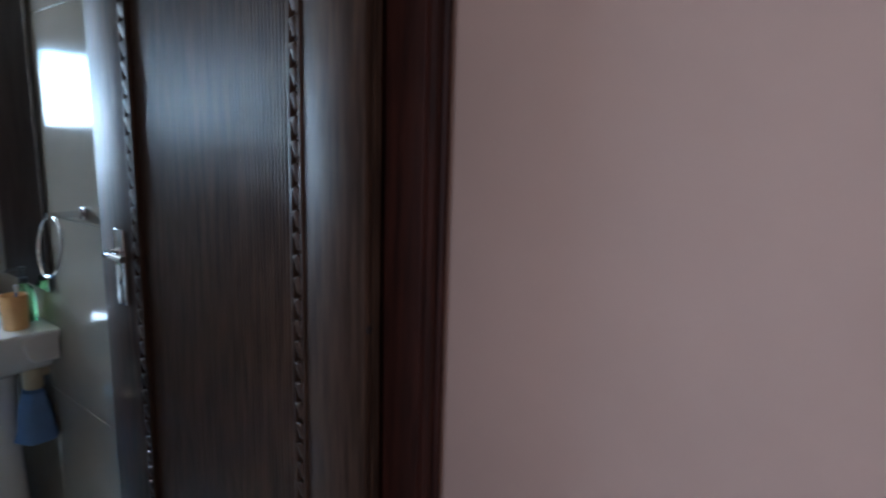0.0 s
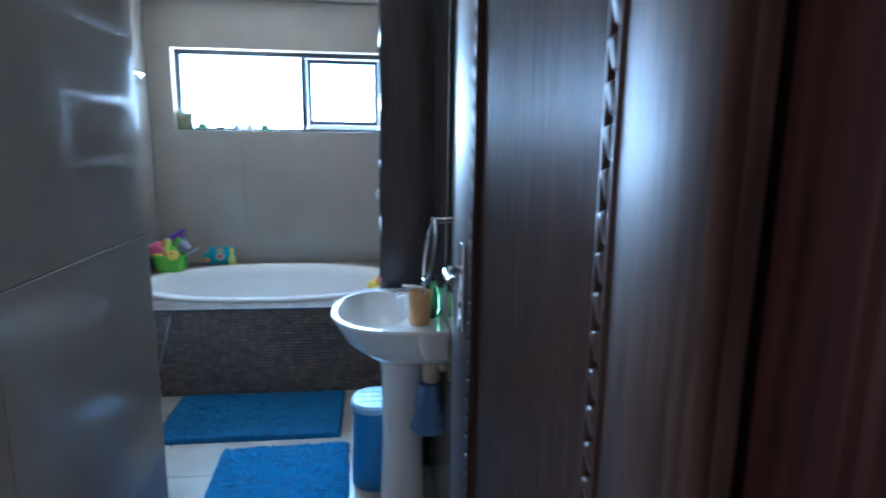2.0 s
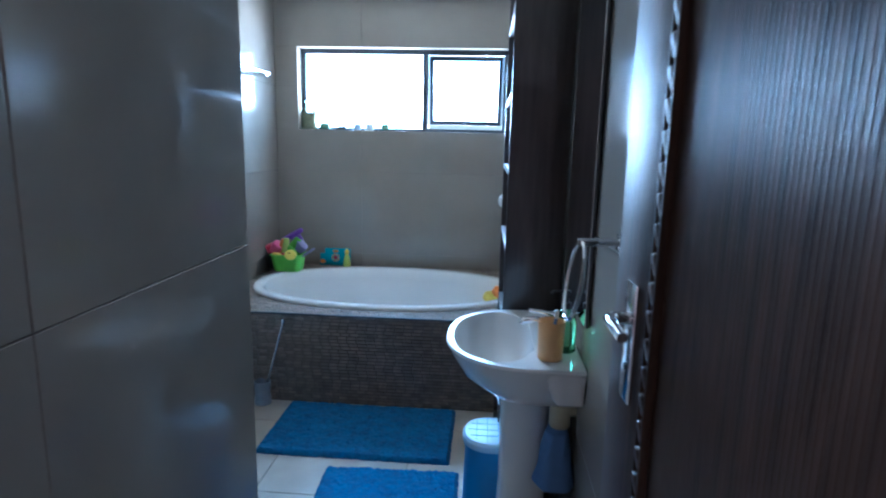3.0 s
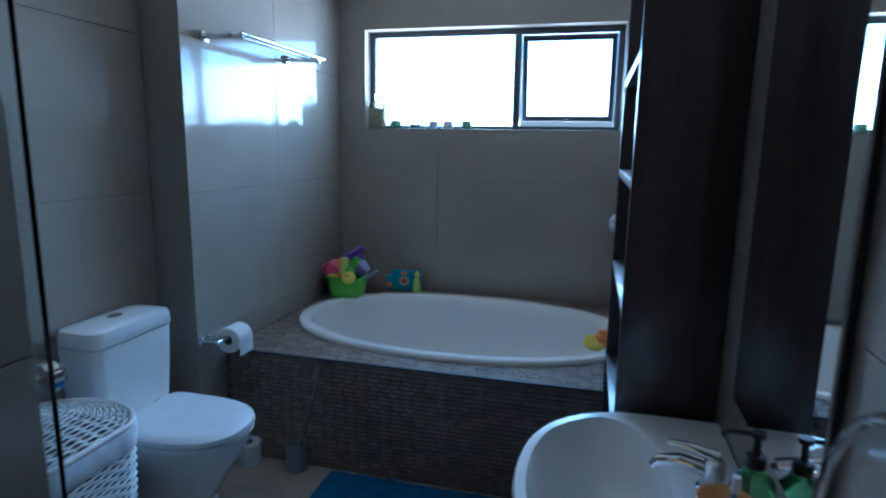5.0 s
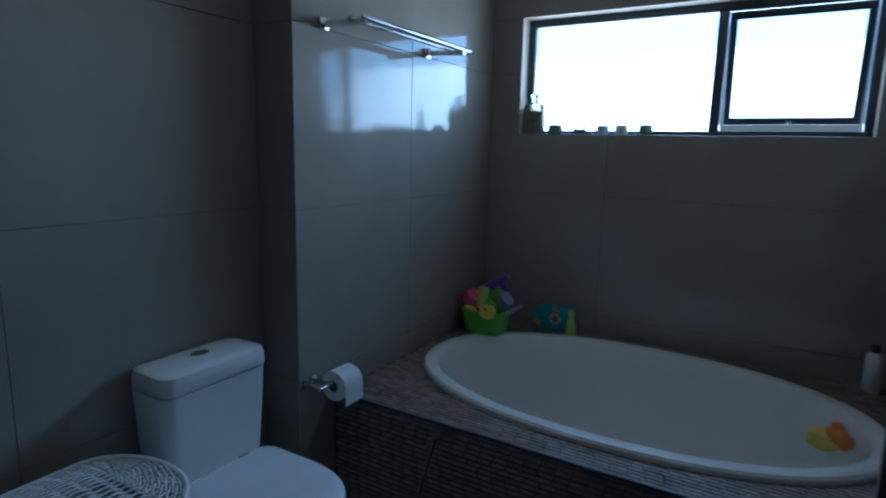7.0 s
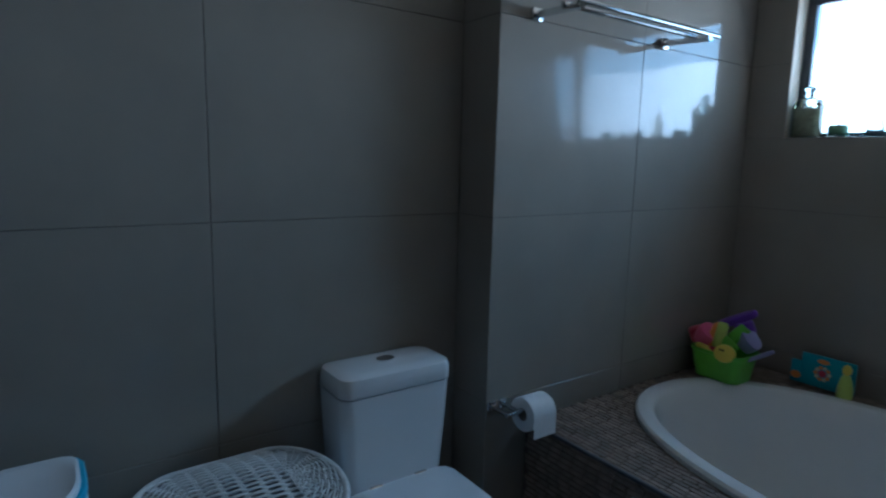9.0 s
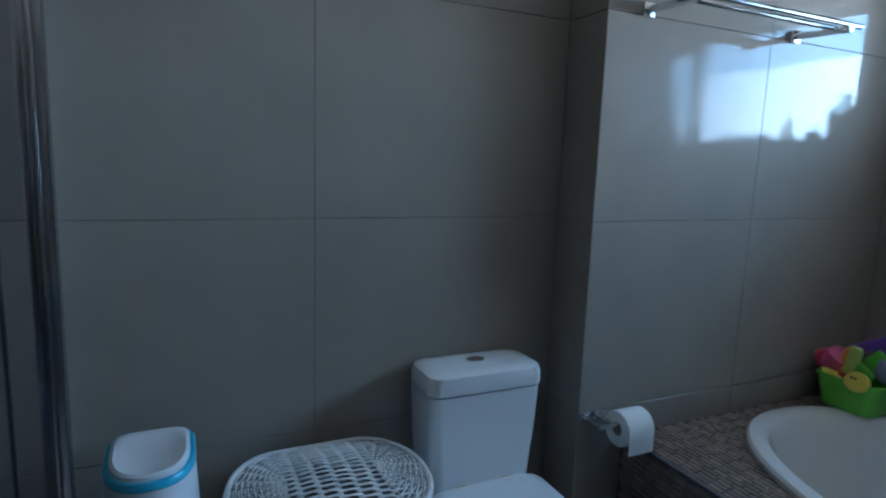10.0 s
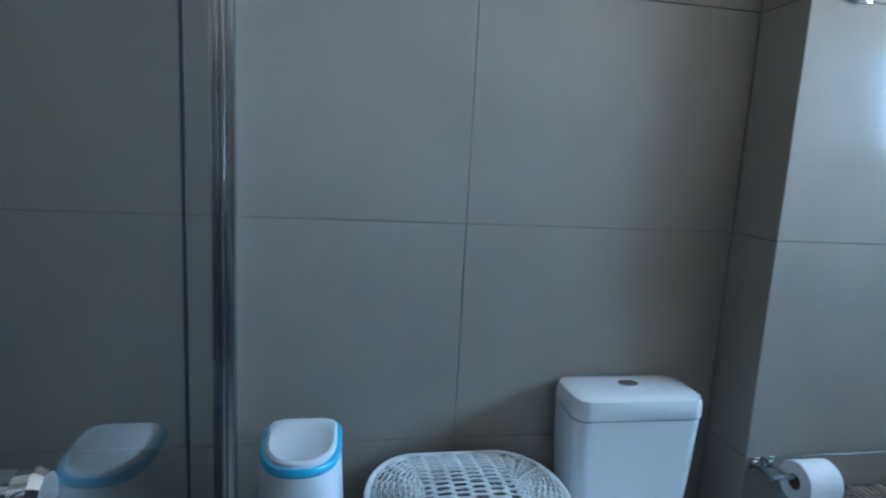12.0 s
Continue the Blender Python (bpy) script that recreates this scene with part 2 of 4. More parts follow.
floor = structure("floor", [(-1.45, 1.25, -2.35, 4.2, -0.1, -0.008)], GROUT, "floor of beige ceramic tiles with grey joints", "floor")


def piece(name, parent, mat, o, u, n, u0, u1, z0, z1, gap=0.0007, up=(0, 0, 1), thick=T):
    """One tile: a slab with chamfered face edges, proud of the wall along n."""
    o, u, n, w = Vector(o), Vector(u), Vector(n), Vector(up)
    vs = []
    for inset, h in ((gap, -thick), (gap, -0.0015), (gap + 0.0012, 0.0)):
        for a, c in ((u0 + inset, z0 + inset), (u1 - inset, z0 + inset), (u1 - inset, z1 - inset), (u0 + inset, z1 - inset)):
            vs.append(o + u * a + w * c + n * h)
    fs = [(0, 1, 5, 4), (1, 2, 6, 5), (2, 3, 7, 6), (3, 0, 4, 7), (4, 5, 9, 8), (5, 6, 10, 9), (6, 7, 11, 10), (7, 4, 8, 11), (8, 9, 10, 11)]
    if u.cross(w).dot(n) < 0:
        fs = [tuple(reversed(f)) for f in fs]
    me = bpy.data.meshes.new(name)
    me.from_pydata(vs, [], fs)
    me.materials.append(mat)
    ob = new(name, me)
    ob.parent = parent
    return ob


def minus(rect, hole):
    a0, a1, c0, c1 = rect
    h0, h1, k0, k1 = hole
    if a1 <= h0 or a0 >= h1 or c1 <= k0 or c0 >= k1:
        return [rect]
    out = []
    if c0 < k0:
        out.append((a0, a1, c0, k0))
    if c1 > k1:
        out.append((a0, a1, k1, c1))
    lo, hi = max(c0, k0), min(c1, k1)
    if a0 < h0:
        out.append((a0, h0, lo, hi))
    if a1 > h1:
        out.append((h1, a1, lo, hi))
    return out


def clad(parent, o, u, n, joints, hole=None, rows=ROWS):
    for a0, a1 in zip(joints, joints[1:]):
        for c0, c1 in zip(rows, rows[1:]):
            for r in (minus((a0, a1, c0, c1), hole) if hole else [(a0, a1, c0, c1)]):
                piece("tile", parent, TILE, o, u, n, *r)


# ---- bath surround: carcass, mosaic front and deck ----
DZ, DY = 0.505, 2.738
BC, BA, BB = (0.10, 3.375), 0.85, 0.515

bm = B()
box(bm, XC, XR, DY + 0.006, DY + 0.07, 0, DZ - 0.006)
N = 96
outer, inner = [], []
for px, py, _ in oval(BC, BA - 0.03, BB - 0.03, 0, N, 2.2):
    dx, dy = px - BC[0], py - BC[1]
    k = min((XR - BC[0]) / dx if dx > 1e-6 else (XC - BC[0]) / dx if dx < -1e-6 else 1e9,
            (YW - BC[1]) / dy if dy > 1e-6 else (DY + 0.006 - BC[1]) / dy if dy < -1e-6 else 1e9)
    outer.append((BC[0] + dx * k, BC[1] + dy * k, DZ - 0.006))
    inner.append((px, py, DZ - 0.006))
loft(bm, [outer, inner], False, False)
surround = solo("bath_surround", bm, MOSAIC_GROUT, "bath surround clad in narrow brown stone mosaic strips", "bath surround", kind="structure", smooth=False)

bm = B()
box(bm, XC + 0.001, XR - 0.001, DY - 0.003, DY + 0.008, DZ - 0.009, DZ + 0.0015, bevel=0.002)
part("edge_trim", bm, WINFRAME, surround, "slim dark metal trim along the deck's edge")

PW, PH, PT = 0.0505, 0.0192, 0.005


def strip_mesh(name):
    a, c, e = PW / 2 - 0.0013, PH / 2 - 0.0013, 0.0012
    vs = [(-a, 0, -c), (a, 0, -c), (a, 0, c), (-a, 0, c), (-a + e, -PT, -c + e), (a - e, -PT, -c + e), (a - e, -PT, c - e), (-a + e, -PT, c - e)]
    fs = [(0, 1, 5, 4), (1, 2, 6, 5), (2, 3, 7, 6), (3, 0, 4, 7), (4, 5, 6, 7)]
    me = bpy.data.meshes.new(name)
    me.from_pydata(vs, [], fs)
    me.materials.append(MOSAIC_P)
    return me, vs, fs


def mosaic():
    rnd = random.Random(5)
    me, vs, fs = strip_mesh("mosaic_strip")
    single = 0
    V, F = [], []

    def put(pt, deck):
        k = len(V)
        for x, y, z in vs:
            V.append((pt[0] + x, pt[1] + z, pt[2] - y) if deck else (pt[0] + x, pt[1] + y, pt[2] + z))
        F.extend(tuple(k + i for i in (reversed(f) if deck else f)) for f in fs)

    for r in range(int(DZ / PH)):
        z = (r + 0.5) * PH + 0.004
        off = rnd.random() * PW
        x = XC + 0.006 + PW / 2 + off * 0.5
        while x < XR - PW / 2:
            y = DY + 0.006 + rnd.uniform(-0.0006, 0.0008)
            if z > 0.12 and x < 0.02 and single < 300:
                ob = new("mosaic_strip", me)
                ob.location = (x, y, z)
                ob.parent = surround
                single += 1
            else:
                put((x, y, z), False)
            x += PW
    rows = int((YW - DY) / PH)
    for r in range(rows):
        y = DY + 0.002 + (r + 0.5) * PH
        x = XC + PW / 2 + rnd.random() * PW * 0.5
        while x < XR - PW / 2:
            if (abs(x - BC[0]) / (BA - 0.05)) ** 2.2 + (abs(y - BC[1]) / (BB - 0.05)) ** 2.2 > 1.0:
                put((x, y, DZ - 0.006 + rnd.uniform(-0.0005, 0.0005)), True)
            x += PW
    m2 = bpy.data.meshes.new("mosaic_field")
    m2.from_pydata(V, [], F)
    m2.materials.append(MOSAIC)
    ob = new("mosaic_field", m2)
    ob.parent = surround
    tagged(ob, kind="stuff")


# ---- window ----
window = thing("window_1", "wide aluminium strip window with one top-hung sash ajar", "window", (0.09, 4.09, WZ0), kind="structure")
FY0, FY1 = 4.085, 4.125
bm = B()
for b in ((WX0, WX1, FY0, FY1, WZ1 - 0.035, WZ1), (WX0, WX1, FY0, FY1, WZ0, WZ0 + 0.022), (WX0, WX0 + 0.035, FY0, FY1, WZ0 + 0.022, WZ1 - 0.035),
          (WX1 - 0.035, WX1, FY0, FY1, WZ0 + 0.022, WZ1 - 0.035)):
    box(bm, *b, bevel=0.002)
part("window_frame", bm, WINFRAME, window)
bm = B()
box(bm, 0.225, 0.268, FY0 - 0.004, FY1 + 0.004, WZ0 + 0.022, WZ1 - 0.035, bevel=0.003)
part("mullion", bm, WINFRAME, window)
bm = B()
box(bm, WX0 + 0.03, 0.23, 4.103, 4.107, WZ0 + 0.018, WZ1 - 0.03)
p = part("pane", bm, PANE, window, smooth=False)
p.visible_shadow = False
# the sash hangs from its top edge and leans outwards at the foot
SM = Matrix.Translation((0, 4.10, WZ1 - 0.04)) @ Matrix.Rotation(radians(11), 4, "X")
sw0, sw1, sh = 0.272, WX1 - 0.04, 0.485
bm = B()
for b in ((sw0, sw1, -0.012, 0.022, -0.034, 0), (sw0, sw1, -0.012, 0.022, -sh, -sh + 0.03), (sw0, sw0 + 0.03, -0.012, 0.022, -sh + 0.03, -0.034),
          (sw1 - 0.03, sw1, -0.012, 0.022, -sh + 0.03, -0.034)):
    box(bm, *b, bevel=0.003)
bm.transform(SM)
sash = part("sash", bm, WINFRAME, window, "dark sash pushed open at the bottom")
bm = B()
box(bm, sw0 + 0.025, sw1 - 0.025, 0.003, 0.007, -sh + 0.025, -0.03)
bm.transform(SM)
p = part("sash_pane", bm, PANE, sash, smooth=False)
p.visible_shadow = False
bm = B()
box(bm, (sw0 + sw1) / 2 - 0.012, (sw0 + sw1) / 2 + 0.012, -0.024, -0.012, -sh + 0.008, -sh + 0.020, bevel=0.003)
bm.transform(SM)
part("window_catch", bm, ALU, sash)
bm = B()
box(bm, WX0, WX1, YW + 0.002, FY0, WZ0 - T, WZ0, bevel=0.0015)
part("window_sill", bm, TILE, window)
bm = B()
box(bm, WX0 - T, WX0, YW + 0.002, FY1 + 0.07, WZ0, WZ1)
box(bm, WX1, WX1 + T, YW + 0.002, FY1 + 0.07, WZ0, WZ1)
box(bm, WX0, WX1, YW + 0.002, FY1 + 0.07, WZ1, WZ1 + T)
part("reveal", bm, WHITE_PAINT, window, smooth=False)

# ---- door frame and door ----
frame_ob = thing("door_frame", "red-brown stained hardwood door frame with moulded architrave", "door frame", (1.0, -0.13, 0), kind="structure")
for side, fx, w, k in ((1, 1.034, 0.024, 0.40), (-1, 0.225, 0.095, 1.0)):
    bm = B()
    box(bm, *sorted((fx, fx + side * w)), -0.187, -0.105, 0, 2.10, bevel=0.003)
    box(bm, *sorted((fx + side * w * 0.6, fx + side * w)), -0.105, -0.068, 0, 2.10, bevel=0.002)
    part("jamb", bm, REDWOOD, frame_ob)
    bm = B()
    prof = [(0.008, -0.187), (0.008, -0.195), (0.022, -0.200), (0.050, -0.200), (0.058, -0.193), (0.078, -0.193), (0.088, -0.202), (0.110, -0.202), (0.120, -0.197), (0.122, -0.187)]
    loft(bm, [[(fx + side * a * k, y, z) for a, y in prof] for z in (0, 2.15)])
    part("architrave", bm, REDWOOD, frame_ob)
bm = B()
box(bm, 0.225, 1.034, -0.187, -0.07, 2.10, 2.138, bevel=0.004)
part("head", bm, REDWOOD, frame_ob)

H0, E0 = Vector((0.988, -0.103, 0)), Vector((0.932, 0.765, 0))
ud = (E0 - H0).normalized()
nd = Vector((-ud.y, ud.x, 0))
DW = (E0 - H0).length
DM = Matrix(((ud.x, nd.x, 0, H0.x), (ud.y, nd.y, 0, H0.y), (0, 0, 1, 0), (0, 0, 0, 1)))
door = thing("door_1", "dark carved wooden door standing open with a fluted panel", "door", (1.0, 0.0, 0), kind="structure")


def door_part(name, bm, mat, label="", parent=None, smooth=True):
    bm.transform(DM)
    return part(name, bm, mat, parent or door, label, smooth)


CA, CB = 0.160, 0.705
bm = B()
box(bm, 0, DW, -0.040, -0.022, 0.008, 2.07)
door_part("core", bm, DARKWOOD, smooth=False)
bm = B()
box(bm, 0, CA - 0.02, -0.022, 0, 0.008, 2.07, bevel=0.004)
hinge_stile = door_part("stile", bm, DARKWOOD)
bm = B()
box(bm, CB + 0.018, DW, -0.022, 0, 0.008, 2.07, bevel=0.004)
lock_stile = door_part("stile", bm, DARKWOOD)
for z0, z1 in ((0.008, 0.16), (1.93, 2.07)):
    bm = B()
    box(bm, CA - 0.02, CB + 0.018, -0.022, -0.001, z0, z1, bevel=0.004)
    door_part("rail", bm, DARKWOOD)
bm = B()
NR = 54
u0, u1 = CA + 0.016, CB - 0.016
prof = []
for i in range(NR):
    for f, h in ((0.0, -0.0138), (0.16, -0.0110), (0.5, -0.0100), (0.84, -0.0110)):
        prof.append((u0 + (u1 - u0) * (i + f) / NR, h))
loft(bm, [[(a, h, z) for a, h in prof] + [(u1, -0.0145, z), (u1, -0.021, z), (u0, -0.021, z)] for z in (0.16, 0.5, 1.0, 1.5, 1.93)])
door_part("fluted_panel", bm, FLUTED, "vertically reeded dark panel")
for cu in (CA, CB):
    bm = B()
    box(bm, cu - 0.018, cu - 0.011, -0.020, 0.003, 0.16, 1.93, bevel=0.002)
    box(bm, cu + 0.009, cu + 0.016, -0.020, 0.001, 0.16, 1.93, bevel=0.002)
    box(bm, cu - 0.011, cu + 0.009, -0.020, -0.010, 0.16, 1.93)
    strip = door_part("moulding", bm, DARKWOOD)
    z, k = 0.18, 0
    while z < 1.90:
        bm = B()
        s = 0.0165
        box(bm, -0.0085, 0.0085, -0.004, 0.006, -s, s, bevel=0.0045, seg=3)
        bm.transform(Matrix.Translation((cu - 0.001, -0.004, z)) @ Matrix.Rotation(radians(13), 4, "Y") @ Matrix.Rotation(radians(-7), 4, "X"))
        door_part("carved_bead", bm, DARKWOOD, parent=strip)
        z += 0.0405
# handle
PZ = 1.147
bm = B()
box(bm, 0.752, 0.794, 0.0, 0.006, PZ - 0.10, PZ + 0.085, bevel=0.0025)
plate = door_part("handle_plate", bm, CHROME, "chrome lever handle on a long plate")
bm = B()
tube(bm, [(0.773, 0.004, PZ + 0.03), (0.773, 0.032, PZ + 0.03)], 0.010, 12)
tube(bm, [(0.773, 0.028, PZ + 0.03), (0.765, 0.036, PZ + 0.03), (0.745, 0.039, PZ + 0.029), (0.690, 0.040, PZ + 0.027)], [0.010, 0.010, 0.009, 0.008], 12)
door_part("lever", bm, CHROME, parent=plate)
bm = B()
tube(bm, [(0.773, 0.004, PZ - 0.045), (0.773, 0.0075, PZ - 0.045)], 0.006, 12)
door_part("keyhole", bm, RUBBER, parent=plate)
bm = B()
tube(bm, [(0.002, -0.012, 1.138), (-0.0012, -0.012, 1.138)], [0.008, 0.007], 12)
door_part("knot", bm, RUBBER, "dark knot in the wood")

# ---- bath ----
bath = thing("bathtub", "white oval built-in bathtub with a broad rounded rim", "bathtub", (BC[0], BC[1], DZ))
bm = B()
prof = [(0.0, 0.0, -0.004), (0.0, 0.0, 0.012), (-0.008, -0.008, 0.021), (-0.030, -0.028, 0.024), (-0.058, -0.052, 0.020), (-0.072, -0.064, 0.006), (-0.085, -0.075, -0.05),
        (-0.12, -0.10, -0.20), (-0.17, -0.135, -0.33), (-0.24, -0.19, -0.39), (-0.40, -0.32, -0.40)]
loft(bm, [oval(BC, BA + a, BB + b, DZ + z, 96, 2.2) for a, b, z in prof], cap0=False)
shell = part("tub", bm, ACRYLIC, bath)
bm = B()
lathe(bm, (0.62, 3.385), [(0.026, DZ - 0.399), (0.026, DZ - 0.394), (0.018, DZ - 0.392)])
part("drain", bm, CHROME, bath)

# ---- toilet ----
toilet = thing("toilet", "white ceramic close-coupled toilet with closed lid", "toilet", (-0.70, 2.235, 0))
TY = 2.235


def dee(xb, xf, cy, hy, z, n=22, e=2.4, rb=0.04):
    """A D in plan: straight back at xb, rounded nose at xf."""
    xm = xb + (xf - xb) * 0.42
    out = [(xb, cy - hy + rb, z), (xb + rb * 0.3, cy - hy + rb * 0.3, z), (xb + rb, cy - hy, z)]
    for i in range(n + 1):
        t = -math.pi / 2 + math.pi * i / n
        ct, st = math.cos(t), math.sin(t)
        out.append((xm + (xf - xm) * abs(ct) ** (2 / e), cy + hy * math.copysign(abs(st) ** (2 / e), st), z))
    out += [(xb + rb, cy + hy, z), (xb + rb * 0.3, cy + hy - rb * 0.3, z), (xb, cy + hy - rb, z)]
    return out


bm = B()
CX0, CX1 = -0.992, -0.825
for_z = [(0.405, 0.0, 0.155), (0.42, 0.004, 0.160), (0.58, 0.009, 0.172), (0.722, 0.012, 0.180)]
loft(bm, [rrect((CX0 + CX1 + g) / 2, TY, (CX1 - CX0 + g) / 2, hy, 0.035, z) for z, g, hy in for_z])
cistern = part("cistern", bm, CERAMIC, toilet)
bm = B()
loft(bm, [rrect((CX0 + CX1 + 0.02) / 2, TY, (CX1 - CX0 + g) / 2, hy, r, z) for z, g, hy, r in
          ((0.726, 0.010, 0.1795, 0.036), (0.730, 0.016, 0.1825, 0.038), (0.765, 0.016, 0.182, 0.04), (0.779, 0.010, 0.178, 0.045), (0.785, -0.02, 0.160, 0.05), (0.787, -0.06, 0.13, 0.05))])
lid = part("cistern_lid", bm, CERAMIC, cistern)
bm = B()
loft(bm, [oval((-0.905, TY), a, b, z, 24) for a, b, z in ((0.020, 0.028, 0.784), (0.020, 0.028, 0.791), (0.016, 0.024, 0.793))])
part("flush_button", bm, CHROME, lid, "oval chrome flush button")
bm = B()
loft(bm, [dee(-0.83, -0.405, TY, 0.178, 0.398), dee(-0.83, -0.400, TY, 0.180, 0.404), dee(-0.83, -0.400, TY, 0.180, 0.416)])
part("seat", bm, PLASTIC_W, toilet)
bm = B()
loft(bm, [dee(-0.83, -0.402, TY, 0.179, 0.419), dee(-0.83, -0.397, TY, 0.182, 0.424), dee(-0.83, -0.400, TY, 0.180, 0.438), dee(-0.82, -0.415, TY, 0.168, 0.446), dee(-0.80, -0.45, TY, 0.14, 0.449)])
part("seat_lid", bm, PLASTIC_W, toilet)
for dy in (-0.075, 0.075):
    bm = B()
    tube(bm, [(-0.822, TY + dy - 0.02, 0.440), (-0.822, TY + dy + 0.02, 0.440)], 0.011, 10)
    part("hinge", bm, CHROME, toilet)
bm = B()
loft(bm, [dee(-0.96, -0.50, TY, 0.105, 0.0), dee(-0.96, -0.52, TY, 0.10, 0.03), dee(-0.95, -0.54, TY, 0.095, 0.15), dee(-0.94, -0.47, TY, 0.13, 0.27), dee(-0.94, -0.415, TY, 0.17, 0.36), dee(-0.985, -0.41, TY, 0.175, 0.397)])
part("bowl", bm, CERAMIC, toilet)

# ---- washbasin ----
BY = 1.585
basin = thing("washbasin", "white ceramic pedestal washbasin with an oval bowl", "washbasin", (0.85, BY, 0))


def basin_sec(xf, hy, z, xb=0.998):
    out = [(xb, BY - hy, z)]
    xm = 0.87
    for i in range(33):
        t = -math.pi / 2 - math.pi * i / 32
        ct, st = math.cos(t), math.sin(t)
        out.append((xm + (xm - xf) * math.copysign(abs(ct) ** 0.86, ct), BY + hy * math.copysign(abs(st) ** 0.86, st), z))
    out.append((xb, BY + hy, z))
    return out


bm = B()
bz = 0.833
secs = [basin_sec(0.80, 0.10, bz - 0.19), basin_sec(0.72, 0.18, bz - 0.150), basin_sec(0.645, 0.245, bz - 0.09), basin_sec(0.610, 0.280, bz - 0.025), basin_sec(0.602, 0.287, bz - 0.008), basin_sec(0.606, 0.284, bz), basin_sec(0.620, 0.265, bz, 0.99)]
loft(bm, secs, True, False)
loft(bm, [oval((0.757, BY), 0.133, 0.245, bz - 0.0005, 48), oval((0.757, BY), 0.126, 0.236, bz - 0.014, 48), oval((0.760, BY), 0.112, 0.200, bz - 0.07, 48), oval((0.77, BY), 0.075, 0.12, bz - 0.115, 48), oval((0.775, BY), 0.02, 0.02, bz - 0.13, 48)], False, True)
# flat top between the rim's inner line and the bowl
ring_o = [p for p in basin_sec(0.620, 0.265, bz, 0.99)]
n_o = len(ring_o)
ring_i = []
for px, py, _ in ring_o:
    a = math.atan2((py - BY) / 0.245, (px - 0.757) / 0.133)
    ring_i.append((0.757 + 0.133 * math.cos(a), BY + 0.245 * math.sin(a), bz - 0.0005))
loft(bm, [ring_o, ring_i], False, False)
loft(bm, [rrect((x + 0.9975) / 2, BY, (0.9975 - x) / 2, hy, 0.012, bz + z, 3) for x, hy, z in ((0.945, 0.274, -0.105), (0.920, 0.281, -0.100), (0.905, 0.284, -0.080), (0.897, 0.284, -0.050), (0.893, 0.284, -0.015), (0.893, 0.283, -0.003))])
part("bowl", bm, CERAMIC, basin)
bm = B()
loft(bm, [oval((0.86, BY), a, b, z, 32, 2.6) for a, b, z in ((0.10, 0.095, 0.0), (0.10, 0.095, 0.02), (0.085, 0.08, 0.06), (0.076, 0.072, 0.35), (0.080, 0.080, 0.60), (0.095, 0.10, 0.68))])
part("pedestal", bm, CERAMIC, basin)
bm = B()
lathe(bm, (0.775, BY), [(0.022, bz - 0.13), (0.022, bz - 0.126), (0.012, bz - 0.124)])
part("waste", bm, CHROME, basin)

tap = thing("basin_tap", "chrome lever mixer tap standing on the basin", "tap", (0.935, 1.60, bz))
TPY = 1.60
bm = B()
lathe(bm, (0.935, TPY), [(0.024, bz), (0.024, bz + 0.005), (0.019, bz + 0.008), (0.019, bz + 0.055), (0.014, bz + 0.060)])
tube(bm, [(0.935, TPY, bz + 0.035), (0.88, TPY, bz + 0.048), (0.845, TPY, bz + 0.044), (0.838, TPY, bz + 0.032)], [0.014, 0.012, 0.010, 0.009], 12)
part("spout", bm, CHROME, tap)
bm = B()
tube(bm, [(0.94, TPY, bz + 0.062), (0.90, TPY, bz + 0.074), (0.86, TPY, bz + 0.080)], [0.012, 0.009, 0.006], 10)
part("lever", bm, CHROME, tap)

bm = B()
lathe(bm, (0.908, 1.392), [(0.033, bz + 0.0005), (0.035, bz + 0.003), (0.038, bz + 0.110), (0.0375, bz + 0.112), (0.035, bz + 0.108), (0.031, bz + 0.006), (0.001, bz + 0.005)])
solo("beaker", bm, BEAKER, "apricot plastic bathroom beaker on the basin", "beaker")
brush = thing("toothbrush", "dark blue toothbrush standing in the apricot beaker", "toothbrush", (0.908, 1.392, bz + 0.007))
bm = B()
tube(bm, [(0.900, 1.385, bz + 0.0075), (0.915, 1.400, bz + 0.08), (0.922, 1.408, bz + 0.118)], [0.0055, 0.0050, 0.0040], 8)
part("handle", bm, NAVY, brush)
bm = B()
box(bm, 0.917, 0.928, 1.402, 1.414, bz + 0.114, bz + 0.138, bevel=0.002)
part("bristles", bm, CLOTH, brush)
bottle = thing("soap_bottle", "translucent green soap bottle with a pump top", "bottle", (0.955, 1.452, bz))
bm = B()
loft(bm, [oval((0.955, 1.452), a, b, bz + z, 20) for a, b, z in ((0.028, 0.02, 0.001), (0.033, 0.024, 0.006), (0.034, 0.025, 0.08), (0.028, 0.021, 0.115), (0.013, 0.013, 0.128), (0.013, 0.013, 0.135))])
part("body", bm, GREENBOT, bottle)
bm = B()
lathe(bm, (0.955, 1.452), [(0.014, bz + 0.133), (0.014, bz + 0.150), (0.005, bz + 0.152), (0.005, bz + 0.176), (0.010, bz + 0.178), (0.010, bz + 0.186)], 14)
tube(bm, [(0.955, 1.452, bz + 0.182), (0.915, 1.457, bz + 0.180), (0.910, 1.457, bz + 0.172)], 0.004, 8)
part("pump", bm, BLACK, bottle)
